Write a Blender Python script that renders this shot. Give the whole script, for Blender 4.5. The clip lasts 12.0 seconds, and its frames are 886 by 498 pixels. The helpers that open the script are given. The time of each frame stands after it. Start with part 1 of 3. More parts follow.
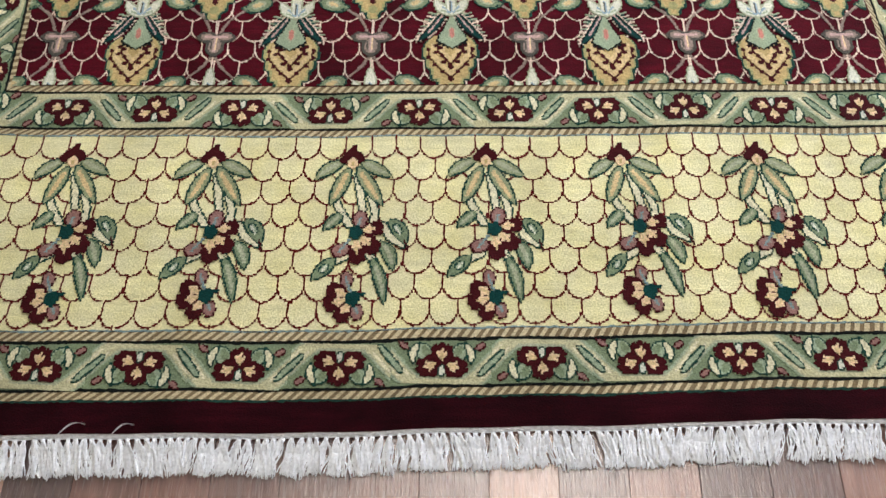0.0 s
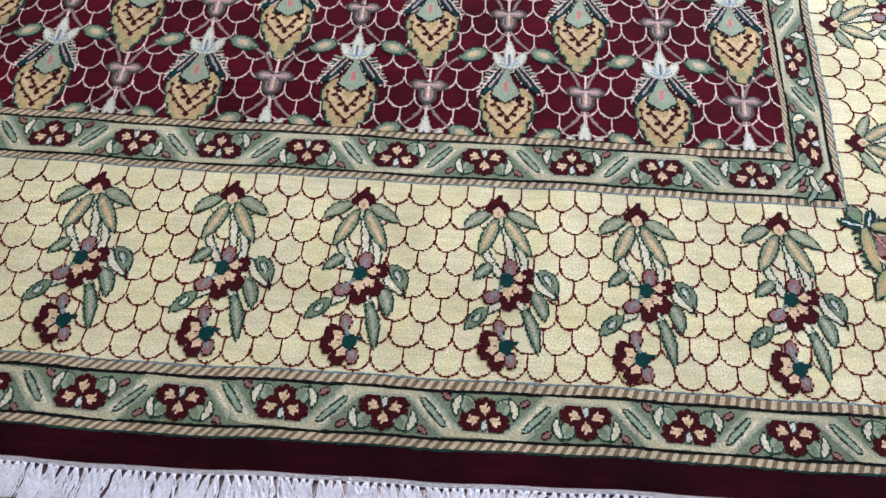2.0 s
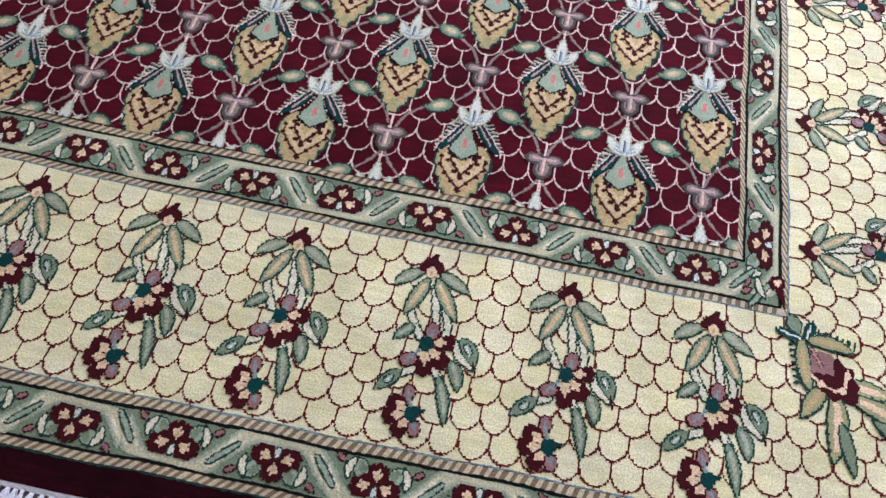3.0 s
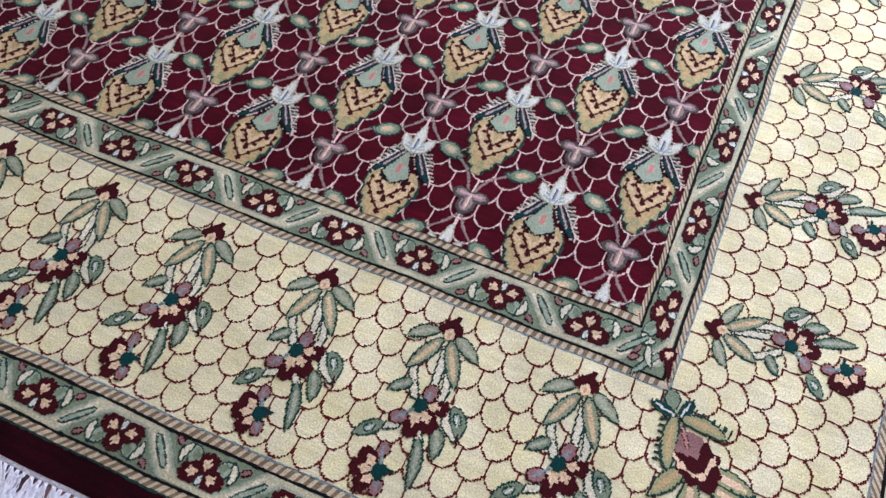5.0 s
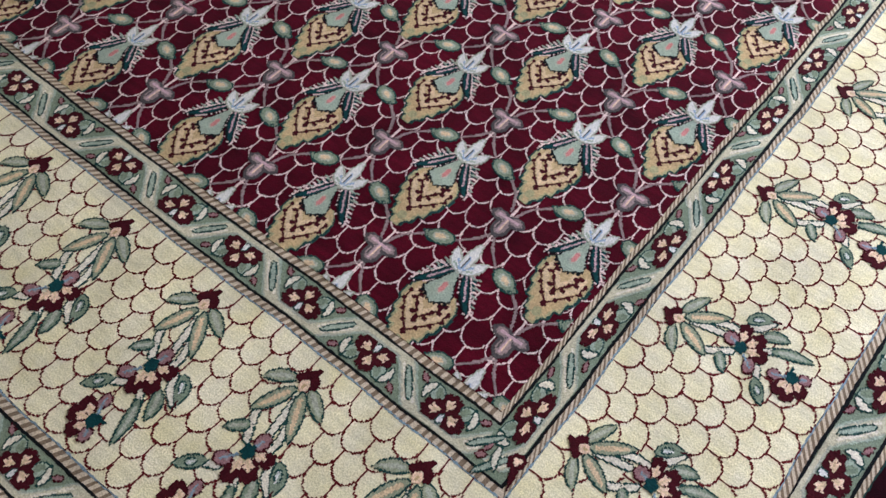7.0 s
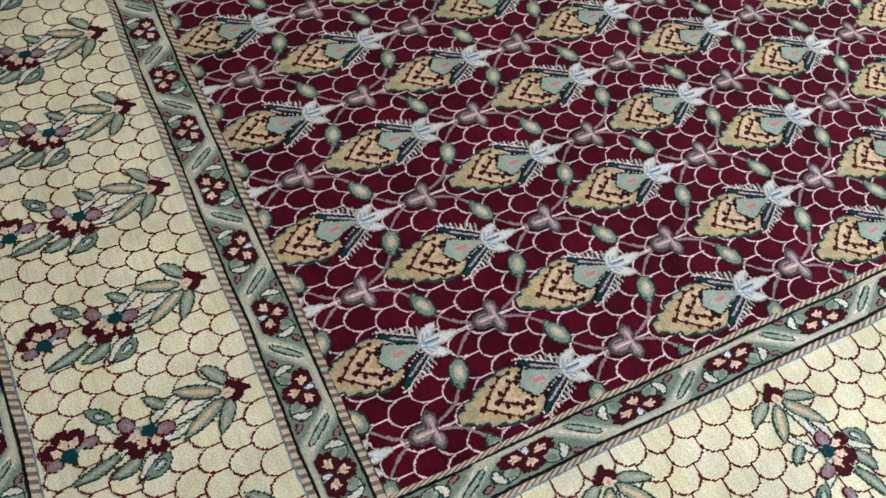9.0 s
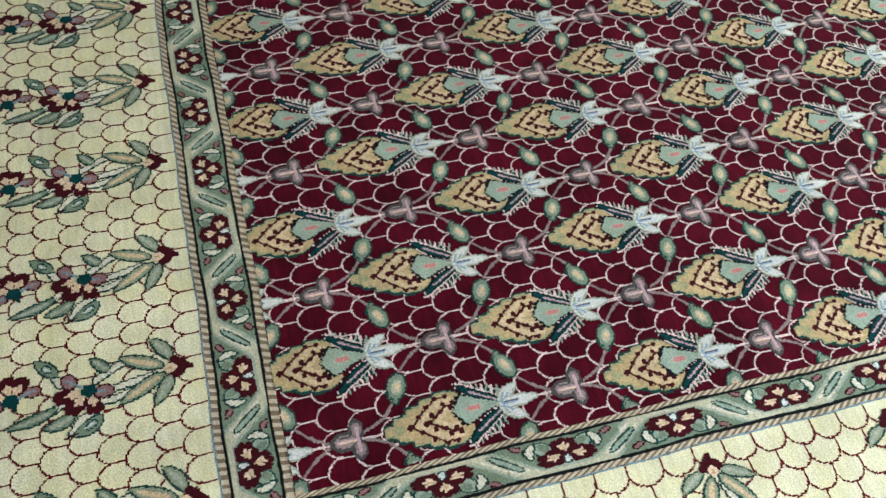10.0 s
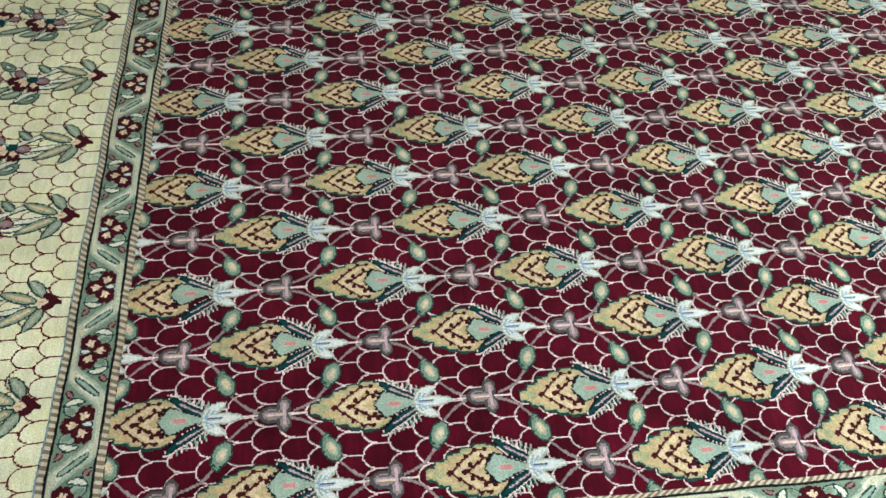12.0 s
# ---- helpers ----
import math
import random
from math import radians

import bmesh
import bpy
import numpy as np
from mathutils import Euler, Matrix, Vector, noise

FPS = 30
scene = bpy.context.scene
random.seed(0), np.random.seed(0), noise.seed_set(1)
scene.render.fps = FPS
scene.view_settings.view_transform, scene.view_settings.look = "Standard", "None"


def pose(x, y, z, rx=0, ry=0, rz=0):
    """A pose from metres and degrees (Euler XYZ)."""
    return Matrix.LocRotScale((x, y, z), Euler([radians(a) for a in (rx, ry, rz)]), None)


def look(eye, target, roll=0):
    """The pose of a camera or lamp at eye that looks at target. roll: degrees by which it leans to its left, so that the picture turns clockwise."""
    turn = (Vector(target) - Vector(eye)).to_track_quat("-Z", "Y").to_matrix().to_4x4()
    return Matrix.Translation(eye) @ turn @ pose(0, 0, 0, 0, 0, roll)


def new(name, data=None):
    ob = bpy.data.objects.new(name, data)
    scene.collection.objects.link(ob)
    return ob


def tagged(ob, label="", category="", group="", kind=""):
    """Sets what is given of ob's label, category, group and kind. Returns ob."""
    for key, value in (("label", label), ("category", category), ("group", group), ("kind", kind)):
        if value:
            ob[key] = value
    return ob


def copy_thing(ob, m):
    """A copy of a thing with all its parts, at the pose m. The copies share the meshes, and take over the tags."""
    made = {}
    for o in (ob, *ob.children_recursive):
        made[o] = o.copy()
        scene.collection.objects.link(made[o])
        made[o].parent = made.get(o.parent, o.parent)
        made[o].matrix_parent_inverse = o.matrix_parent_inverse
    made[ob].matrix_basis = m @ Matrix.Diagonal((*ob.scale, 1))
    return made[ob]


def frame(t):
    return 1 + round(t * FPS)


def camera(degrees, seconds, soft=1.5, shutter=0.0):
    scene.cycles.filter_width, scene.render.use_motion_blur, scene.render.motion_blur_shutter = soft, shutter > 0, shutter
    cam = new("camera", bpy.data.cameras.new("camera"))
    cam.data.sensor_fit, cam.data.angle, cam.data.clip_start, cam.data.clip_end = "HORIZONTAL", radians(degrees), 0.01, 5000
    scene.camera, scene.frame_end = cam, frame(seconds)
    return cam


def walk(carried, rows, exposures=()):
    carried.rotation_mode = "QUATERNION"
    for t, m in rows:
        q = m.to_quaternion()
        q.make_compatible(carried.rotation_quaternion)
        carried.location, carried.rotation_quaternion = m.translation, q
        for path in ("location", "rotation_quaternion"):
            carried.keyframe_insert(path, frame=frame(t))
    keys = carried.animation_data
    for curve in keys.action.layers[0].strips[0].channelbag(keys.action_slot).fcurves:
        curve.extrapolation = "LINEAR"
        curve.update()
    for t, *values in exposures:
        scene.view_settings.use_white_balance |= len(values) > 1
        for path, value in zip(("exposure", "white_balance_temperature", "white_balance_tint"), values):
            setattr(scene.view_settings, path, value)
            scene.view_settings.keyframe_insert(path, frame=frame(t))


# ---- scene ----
cam = camera(54.69, 12.0, soft=1.5)
PATH = [
    (0, (-0.6390, -0.9955, 1.1128), (-0.6676, -0.3997, 0.0), -2.32),
    (0.5, (-0.5981, -0.9947, 1.1188), (-0.6463, -0.3571, 0.0), -2.38),
    (1, (-0.5134, -0.9914, 1.1192), (-0.5671, -0.3123, 0.0), -2.70),
    (1.5, (-0.4292, -0.9935, 1.1091), (-0.5240, -0.2999, 0.0), -4.39),
    (2, (-0.3865, -0.9744, 1.0989), (-0.4730, -0.3140, 0.0), -2.49),
    (2.5, (-0.3322, -0.9269, 1.1031), (-0.4341, -0.2579, 0.0), 0.27),
    (3, (-0.2669, -0.8875, 1.1089), (-0.3871, -0.1981, 0.0), 3.27),
    (3.2, (-0.2467, -0.8778, 1.1088), (-0.3914, -0.1839, 0.0), 2.35),
    (4.8, (0.0533, -0.8189, 1.1076), (-0.2690, -0.1208, 0.0), -0.55),
    (5, (0.0774, -0.8052, 1.1081), (-0.2588, -0.1065, 0.0), -0.50),
    (5.5, (0.1470, -0.7290, 1.1121), (-0.1966, -0.0366, 0.0), 1.69),
    (6, (0.1891, -0.6549, 1.1157), (-0.1577, -0.0023, 0.0), 3.37),
    (6.5, (0.2172, -0.6100, 1.1145), (-0.1625, 0.0461, 0.0), 3.74),
    (6.7, (0.2442, -0.5805, 1.1182), (-0.1722, 0.0576, 0.0), 2.86),
    (8.3, (0.4128, -0.3511, 1.1587), (-0.2012, 0.1406, 0.0), 5.40),
    (8.5, (0.4143, -0.3158, 1.1657), (-0.2210, 0.1682, 0.0), 6.49),
    (9, (0.4186, -0.2576, 1.1750), (-0.2876, 0.1618, 0.0), 5.67),
    (9.5, (0.4369, -0.1820, 1.1835), (-0.3159, 0.1723, 0.0), 5.38),
    (10, (0.4840, -0.0776, 1.1968), (-0.3053, 0.2218, 0.0), 6.57),
    (10.5, (0.5590, 0.0129, 1.2329), (-0.3702, 0.2931, 0.0), 6.39),
    (11, (0.5967, 0.0814, 1.2436), (-0.3687, 0.3410, 0.0), 4.76),
    (11.5, (0.5919, 0.1691, 1.2537), (-0.4239, 0.4156, 0.0), 5.18),
    (12, (0.5813, 0.2728, 1.2742), (-0.4778, 0.4854, 0.0), 6.19),
]
EXPOSURES = [(0.0, -0.90, 6480, 14), (1.5, -0.94, 5900, 23), (3.0, -1.08, 5620, 28), (5.0, -1.18, 5620, 31), (6.5, -1.45, 5660, 31), (9.0, -1.40, 5660, 25), (10.5, -1.32, 5660, 12), (12.0, -1.14, 5640, 11)]
walk(cam, [(t, look(eye, target, roll)) for t, eye, target, roll in PATH], EXPOSURES)
PANEL_W, WINDOW_W, SIDE_W = 16.0, 340.0, 164.0

# ---- world and light ----
world = bpy.data.worlds.new("world")
scene.world = world
world.use_nodes = True
sky = world.node_tree.nodes.new("ShaderNodeTexSky")
sky.sky_type, sky.sun_disc, sky.sun_elevation, sky.sun_rotation = "NISHITA", False, radians(40), radians(90)
world.node_tree.nodes["Background"].inputs["Strength"].default_value = 0.1
world.node_tree.links.new(sky.outputs[0], world.node_tree.nodes["Background"].inputs["Color"])


def area_lamp(name, m, sx, sy, watts, colour):
    data = bpy.data.lights.new(name, "AREA")
    data.shape, data.size, data.size_y, data.energy, data.color = "RECTANGLE", sx, sy, watts, colour
    lamp = new(name, data)
    lamp.matrix_world = m
    return lamp


CEIL = 2.75
WX = 0.5
# glare on the floor places the first panel; the other two are added
PANELS = [(-0.30, -0.10), (-0.60, 2.15), (1.15, 2.15)]
for k, (px, py) in enumerate(PANELS):
    area_lamp("panel_light", pose(px, py, CEIL - 0.045), 0.58, 0.58, PANEL_W * (1.0 if k == 0 else 0.1), (1.0, 0.95, 0.84))
# unseen window, assumed because the rug brightens towards the north
area_lamp("assumed_window_light", look((WX, 3.42, 1.5), (WX, 1.0, 0.3)), 2.6, 1.3, WINDOW_W, (0.89, 0.95, 0.93))
# cool lamp added at the east to brighten and whiten that border
area_lamp("added_side_light", look((1.88, 1.5, 1.5), (-0.4, 1.1, 0.2)), 1.9, 1.3, SIDE_W, (0.66, 0.73, 1.0))


# ---- materials ----
def lin(rgb):
    return tuple(((c / 255 + 0.055) / 1.055) ** 2.4 if c > 10 else c / 255 / 12.92 for c in rgb) + (1.0,)


def node_material(name):
    mat = bpy.data.materials.new(name)
    mat.use_nodes = True
    nt = mat.node_tree
    return mat, nt, nt.nodes["Principled BSDF"], nt.nodes.new("ShaderNodeNewGeometry")


def noise_node(nt, vec, scale, detail=2.0, rough=0.5):
    n = nt.nodes.new("ShaderNodeTexNoise")
    n.inputs["Scale"].default_value, n.inputs["Detail"].default_value, n.inputs["Roughness"].default_value = scale, detail, rough
    nt.links.new(vec, n.inputs["Vector"])
    return n.outputs["Fac"]


def remap(nt, value, lo, hi, a=0.3, b=0.7):
    n = nt.nodes.new("ShaderNodeMapRange")
    n.inputs["From Min"].default_value, n.inputs["From Max"].default_value = a, b
    n.inputs["To Min"].default_value, n.inputs["To Max"].default_value = lo, hi
    nt.links.new(value, n.inputs["Value"])
    return n.outputs["Result"]


def times(nt, a, b):
    n = nt.nodes.new("ShaderNodeMath")
    n.operation = "MULTIPLY"
    nt.links.new(a, n.inputs[0])
    nt.links.new(b, n.inputs[1])
    return n.outputs[0]


def tint(nt, colour, value):
    """colour scaled by a value"""
    n = nt.nodes.new("ShaderNodeVectorMath")
    n.operation = "SCALE"
    if isinstance(colour, tuple):
        n.inputs[0].default_value = colour[:3]
    else:
        nt.links.new(colour, n.inputs[0])
    nt.links.new(value, n.inputs["Scale"])
    return n.outputs[0]


def wool(name, rgb, sheen=0.05, blotch=0.12, grain=0.3, dye=0.1):
    """knotted wool pile: brushed patches with their sheen put into the colour, short streaks along the wefts and
    single knots
    """
    mat, nt, bsdf, geo = node_material(name)
    pos = geo.outputs["Position"]
    stretch = nt.nodes.new("ShaderNodeVectorMath")
    stretch.operation = "MULTIPLY"
    stretch.inputs[1].default_value = (14, 110, 1)
    nt.links.new(pos, stretch.inputs[0])
    patch = remap(nt, noise_node(nt, pos, 9, 4, 0.6), 1 - blotch, 1 + blotch, 0.36, 0.64)
    streak = remap(nt, noise_node(nt, stretch.outputs[0], 1.0, 2), 1 - blotch * 0.6, 1 + blotch * 0.6)
    knot = noise_node(nt, pos, 420, 1)
    fine = remap(nt, knot, 1 - grain, 1 + grain)
    mix = nt.nodes.new("ShaderNodeMix")
    mix.data_type = "RGBA"
    base = lin(rgb)
    mix.inputs[6].default_value, mix.inputs[7].default_value = base, (base[0] * 0.97, base[1] * 0.95, base[2] * (1 - dye), 1)
    nt.links.new(remap(nt, noise_node(nt, pos, 16, 4, 0.6), 0, 1, 0.38, 0.66), mix.inputs[0])
    nt.links.new(tint(nt, mix.outputs[2], times(nt, times(nt, patch, streak), fine)), bsdf.inputs["Base Color"])
    bsdf.inputs["Roughness"].default_value = 0.9
    bsdf.inputs["Specular IOR Level"].default_value = 0.05
    bsdf.inputs["Sheen Weight"].default_value = sheen
    bsdf.inputs["Sheen Roughness"].default_value = 0.45
    bump = nt.nodes.new("ShaderNodeBump")
    bump.inputs["Strength"].default_value, bump.inputs["Distance"].default_value = 0.55, 0.0012
    nt.links.new(knot, bump.inputs["Height"])
    nt.links.new(bump.outputs[0], bsdf.inputs["Normal"])
    return mat


WOOL = {
    "cream": (215, 209, 163), "burgundy": (68, 6, 18), "darkred": (60, 16, 19), "sage": (116, 130, 100),
    "lightsage": (144, 158, 130), "ribbon": (182, 178, 140), "ribboncore": (206, 200, 166), "teal": (14, 56, 52), "olive": (138, 145, 110),
    "outline": (30, 62, 52), "gold": (178, 155, 105), "straw": (198, 174, 128), "goldgreen": (150, 148, 102), "peach": (214, 186, 146),
    "white": (214, 193, 172), "ice": (200, 200, 180), "blue": (134, 156, 164), "purple": (138, 103, 95),
    "mauve": (138, 121, 109), "pink": (186, 122, 108), "brown": (122, 106, 79), "tan": (190, 176, 140),
    "black": (20, 23, 21), "bluegrey": (118, 140, 138), "slate": (74, 71, 64), "madder": (92, 32, 30), "edge": (38, 4, 10), "rose": (182, 152, 144), "oat": (158, 162, 134),
}
NAMES = list(WOOL)
# burgundy and edge wool get the strongest painted sheen patches
MAT = {n: wool("wool_" + n, c, sheen=0.03, blotch=0.36 if n in ("burgundy", "edge") else 0.11, dye=0.2 if n == "cream" else 0.1, grain=0.2 if n == "cream" else 0.28) for n, c in WOOL.items()}


def cotton(name, rgb):
    mat, nt, bsdf, geo = node_material(name)
    n = remap(nt, noise_node(nt, geo.outputs["Position"], 260, 2), 0.82, 1.1)
    nt.links.new(tint(nt, lin(rgb), n), bsdf.inputs["Base Color"])
    bsdf.inputs["Roughness"].default_value = 0.9
    return mat


COTTON = cotton("undyed_cotton", (250, 251, 250))


def laminate():
    mat, nt, bsdf, geo = node_material("laminate_wood")
    info = nt.nodes.new("ShaderNodeObjectInfo")
    grain_pos = nt.nodes.new("ShaderNodeVectorMath")
    grain_pos.operation = "MULTIPLY_ADD"
    grain_pos.inputs[1].default_value = (120, 7, 1)
    shift = nt.nodes.new("ShaderNodeVectorMath")
    shift.operation = "SCALE"
    shift.inputs[0].default_value = (37, 53, 11)
    nt.links.new(info.outputs["Random"], shift.inputs["Scale"])
    nt.links.new(geo.outputs["Position"], grain_pos.inputs[0])
    nt.links.new(shift.outputs[0], grain_pos.inputs[2])
    both = nt.nodes.new("ShaderNodeMath")
    both.operation = "ADD"
    nt.links.new(info.outputs["Random"], both.inputs[0])
    nt.links.new(geo.outputs["Random Per Island"], both.inputs[1])
    part_of = nt.nodes.new("ShaderNodeMath")
    part_of.operation = "FRACT"
    nt.links.new(both.outputs[0], part_of.inputs[0])
    ramp = nt.nodes.new("ShaderNodeValToRGB")
    el = ramp.color_ramp.elements
    el[0].position, el[0].color = 0.0, lin((92, 68, 60))
    el[1].position, el[1].color = 1.0, lin((206, 166, 142))
    for p, c in ((0.3, (150, 108, 92)), (0.5, (104, 84, 78)), (0.8, (166, 124, 106))):
        e = el.new(p)
        e.color = lin(c)
    nt.links.new(part_of.outputs[0], ramp.inputs[0])
    grain = remap(nt, noise_node(nt, grain_pos.outputs[0], 1.0, 5, 0.65), 0.72, 1.22)
    nt.links.new(tint(nt, ramp.outputs[0], grain), bsdf.inputs["Base Color"])
    rough = remap(nt, noise_node(nt, grain_pos.outputs[0], 2.2, 3), 0.14, 0.34)
    nt.links.new(rough, bsdf.inputs["Roughness"])
    bump = nt.nodes.new("ShaderNodeBump")
    bsdf.inputs["Specular IOR Level"].default_value = 1.0
    bsdf.inputs["Coat Weight"].default_value, bsdf.inputs["Coat Roughness"].default_value = 1.0, 0.16
    bsdf.inputs["Coat IOR"].default_value = 1.7
    bump.inputs["Strength"].default_value, bump.inputs["Distance"].default_value = 0.8, 0.0006
    nt.links.new(noise_node(nt, grain_pos.outputs[0], 3.0, 4, 0.7), bump.inputs["Height"])
    nt.links.new(bump.outputs[0], bsdf.inputs["Normal"])
    nt.links.new(bump.outputs[0], bsdf.inputs["Coat Normal"])
    return mat


def plain(name, rgb, rough=0.8, metal=0.0, scale=6, amount=0.05):
    mat, nt, bsdf, geo = node_material(name)
    n = remap(nt, noise_node(nt, geo.outputs["Position"], scale, 4), 1 - amount, 1 + amount)
    nt.links.new(tint(nt, lin(rgb), n), bsdf.inputs["Base Color"])
    bsdf.inputs["Roughness"].default_value, bsdf.inputs["Metallic"].default_value = rough, metal
    return mat


LAMINATE = laminate()
# for the unseen walls: dark enough to bounce little light onto the rug
PLASTER = plain("painted_plaster", (128, 120, 102))
CEILING_PAINT = plain("ceiling_paint", (236, 235, 230))
ALUMINIUM = plain("white_aluminium", (225, 226, 226), 0.4)
JOINT = plain("plank_joint", (40, 30, 26), 0.9)
DIFFUSER, _nt, _b, _g = node_material("lit_diffuser")
_b.inputs["Emission Color"].default_value, _b.inputs["Emission Strength"].default_value = (1, 0.96, 0.9, 1), 3.0
GLASS, _nt, _b, _g = node_material("window_glass")
_b.inputs["Transmission Weight"].default_value, _b.inputs["Roughness"].default_value = 1.0, 0.02


# ---- mesh helpers ----
def box_bm(bm, x0, y0, z0, x1, y1, z1, bevel=0.0):
    made = bmesh.ops.create_cube(bm, size=1.0)["verts"]
    for v in made:
        v.co = ((x0 + x1) / 2 + v.co.x * (x1 - x0), (y0 + y1) / 2 + v.co.y * (y1 - y0), (z0 + z1) / 2 + v.co.z * (z1 - z0))
    if bevel:
        edges = list({e for v in made for e in v.link_edges})
        bmesh.ops.bevel(bm, geom=edges, offset=bevel, segments=1, affect="EDGES")


def part(name, bm, material, parent=None, label=""):
    me = bpy.data.meshes.new(name)
    bm.to_mesh(me)
    bm.free()
    me.materials.append(material)
    ob = new(name, me)
    ob.parent = parent
    return tagged(ob, label)


def boxes(name, spans, material, parent=None, label="", bevel=0.0):
    bm = bmesh.new()
    for s in spans:
        box_bm(bm, *s, bevel=bevel)
    return part(name, bm, material, parent, label)


def mesh_of(name, verts, faces, mats, index):
    me = bpy.data.meshes.new(name)
    me.from_pydata(verts, [], faces)
    for m in mats:
        me.materials.append(MAT[m])
    me.polygons.foreach_set("material_index", np.asarray(index, dtype=np.int32))
    me.update()
    return me


# ---- the room: walls out of view, placed and toned to steer the light ----
X0, X1, Y0, Y1 = -3.4, 2.0, -2.8, 3.6
FLOOR_Z = -0.012
tagged(boxes("floor", [(X0, Y0, FLOOR_Z - 0.06, X1, Y1, FLOOR_Z - 0.0015)], JOINT), "reddish brown laminate strip floor under the rug", "floor", kind="structure")
floor = bpy.data.objects["floor"]
tagged(boxes("ceiling", [(X0, Y0, CEIL, X1, Y1, CEIL + 0.1)], CEILING_PAINT), "plain white painted ceiling", "ceiling", kind="structure")
tagged(boxes("wall_west", [(X0 - 0.15, Y0, FLOOR_Z, X0, Y1, CEIL)], PLASTER), "unseen plain beige plaster wall, assumed", "wall", kind="structure")
tagged(boxes("wall_south", [(X0 - 0.15, Y0 - 0.15, FLOOR_Z, X1 + 0.15, Y0, CEIL)], PLASTER), "unseen plain beige plaster wall, assumed", "wall", kind="structure")
VX0, VX1, WZ0, WZ1 = WX - 1.35, WX + 1.35, 0.8, 2.2
tagged(boxes("wall_north", [(X0 - 0.15, Y1, FLOOR_Z, VX0, Y1 + 0.15, CEIL), (VX1, Y1, FLOOR_Z, X1 + 0.15, Y1 + 0.15, CEIL),
                            (VX0, Y1, FLOOR_Z, VX1, Y1 + 0.15, WZ0), (VX0, Y1, WZ1, VX1, Y1 + 0.15, CEIL)], PLASTER),
       "unseen plain beige plaster wall with an assumed window opening", "wall", kind="structure")
# no window is in view: this one is assumed round the north lamp
window = tagged(new("window_1"), "assumed wide white framed window, out of view, letting daylight in", "window", kind="structure")
f = 0.05
boxes("window_frame", [(VX0, Y1 + 0.05, WZ0, VX0 + f, Y1 + 0.1, WZ1), (VX1 - f, Y1 + 0.05, WZ0, VX1, Y1 + 0.1, WZ1),
                       (VX0 + f, Y1 + 0.05, WZ0, VX1 - f, Y1 + 0.1, WZ0 + f), (VX0 + f, Y1 + 0.05, WZ1 - f, VX1 - f, Y1 + 0.1, WZ1)], ALUMINIUM, window)
pane = boxes("pane", [(VX0 + f, Y1 + 0.07, WZ0 + f, VX1 - f, Y1 + 0.076, WZ1 - f)], GLASS, window)
pane.visible_shadow = False
# opening and window out of view, added to go with the east lamp
EY0, EY1 = 0.5, 2.5
tagged(boxes("wall_east", [(X1, Y0, FLOOR_Z, X1 + 0.15, EY0, CEIL), (X1, EY1, FLOOR_Z, X1 + 0.15, Y1, CEIL),
                           (X1, EY0, FLOOR_Z, X1 + 0.15, EY1, WZ0), (X1, EY0, WZ1, X1 + 0.15, EY1, CEIL)], PLASTER),
       "unseen plain beige plaster wall with an assumed window opening", "wall", kind="structure")
window = tagged(new("window_2"), "added white framed window, out of view, letting daylight in", "window", kind="structure")
boxes("window_frame", [(X1 + 0.05, EY0, WZ0, X1 + 0.1, EY0 + f, WZ1), (X1 + 0.05, EY1 - f, WZ0, X1 + 0.1, EY1, WZ1),
                       (X1 + 0.05, EY0 + f, WZ0, X1 + 0.1, EY1 - f, WZ0 + f), (X1 + 0.05, EY0 + f, WZ1 - f, X1 + 0.1, EY1 - f, WZ1)], ALUMINIUM, window)
pane = boxes("pane", [(X1 + 0.07, EY0 + f, WZ0 + f, X1 + 0.076, EY1 - f, WZ1 - f)], GLASS, window)
pane.visible_shadow = False
first = None
for px, py in PANELS:
    if first is None:
        first = tagged(new("ceiling_light"), "square white flat ceiling light panel, switched on", "ceiling light", "ceiling light panels")
        boxes("frame", [(-0.31, -0.31, -0.03, 0.31, -0.295, 0), (-0.31, 0.295, -0.03, 0.31, 0.31, 0),
                        (-0.31, -0.295, -0.03, -0.295, 0.295, 0), (0.295, -0.295, -0.03, 0.31, 0.295, 0)], ALUMINIUM, first)
        boxes("diffuser", [(-0.294, -0.294, -0.022, 0.294, 0.294, -0.002)], DIFFUSER, first)
        first.matrix_world = pose(px, py, CEIL)
    else:
        # added panels, unseen and not mirrored in the floor
        copy_thing(first, pose(px, py, CEIL))

# ---- plan of the rug ----
# the field's corner cross flower stands at the origin; the pile's top is z = 0
FX0, FX1, FY0, FY1 = -1.413, 0.062, -0.0945, 2.30
# offsets from the field's edge at the long sides, and at the fringed ends
SIDE = dict(rope1=0.0, black1=0.0085, green1=0.0125, black2=0.0658, rope2=0.0706, blue1=0.080, cream=0.0825, blue2=0.373, rope3=0.3755,
            black3=0.3886, green2=0.3936, black4=0.4586, rope4=0.4636, blue3=0.473, red=0.4755, end=0.501)
ENDS = dict(rope1=0.0, black1=0.0130, green1=0.0170, black2=0.0855, rope2=0.0893, blue1=0.1005, cream=0.103, blue2=0.4365, rope3=0.439,
            black3=0.4525, green2=0.457, black4=0.5235, rope4=0.5275, blue3=0.5395, red=0.5425, end=0.586)


# gentle bends of the weave over the rug: across and along
BEND_X = (0.0003, -0.0073, -0.0426, -0.0170, 0.0409, -0.0043, -0.0040, 0.0122, 0.0125, 0.0130, 0.0045, -0.0046, 0.0098, -0.0247, -0.0111)
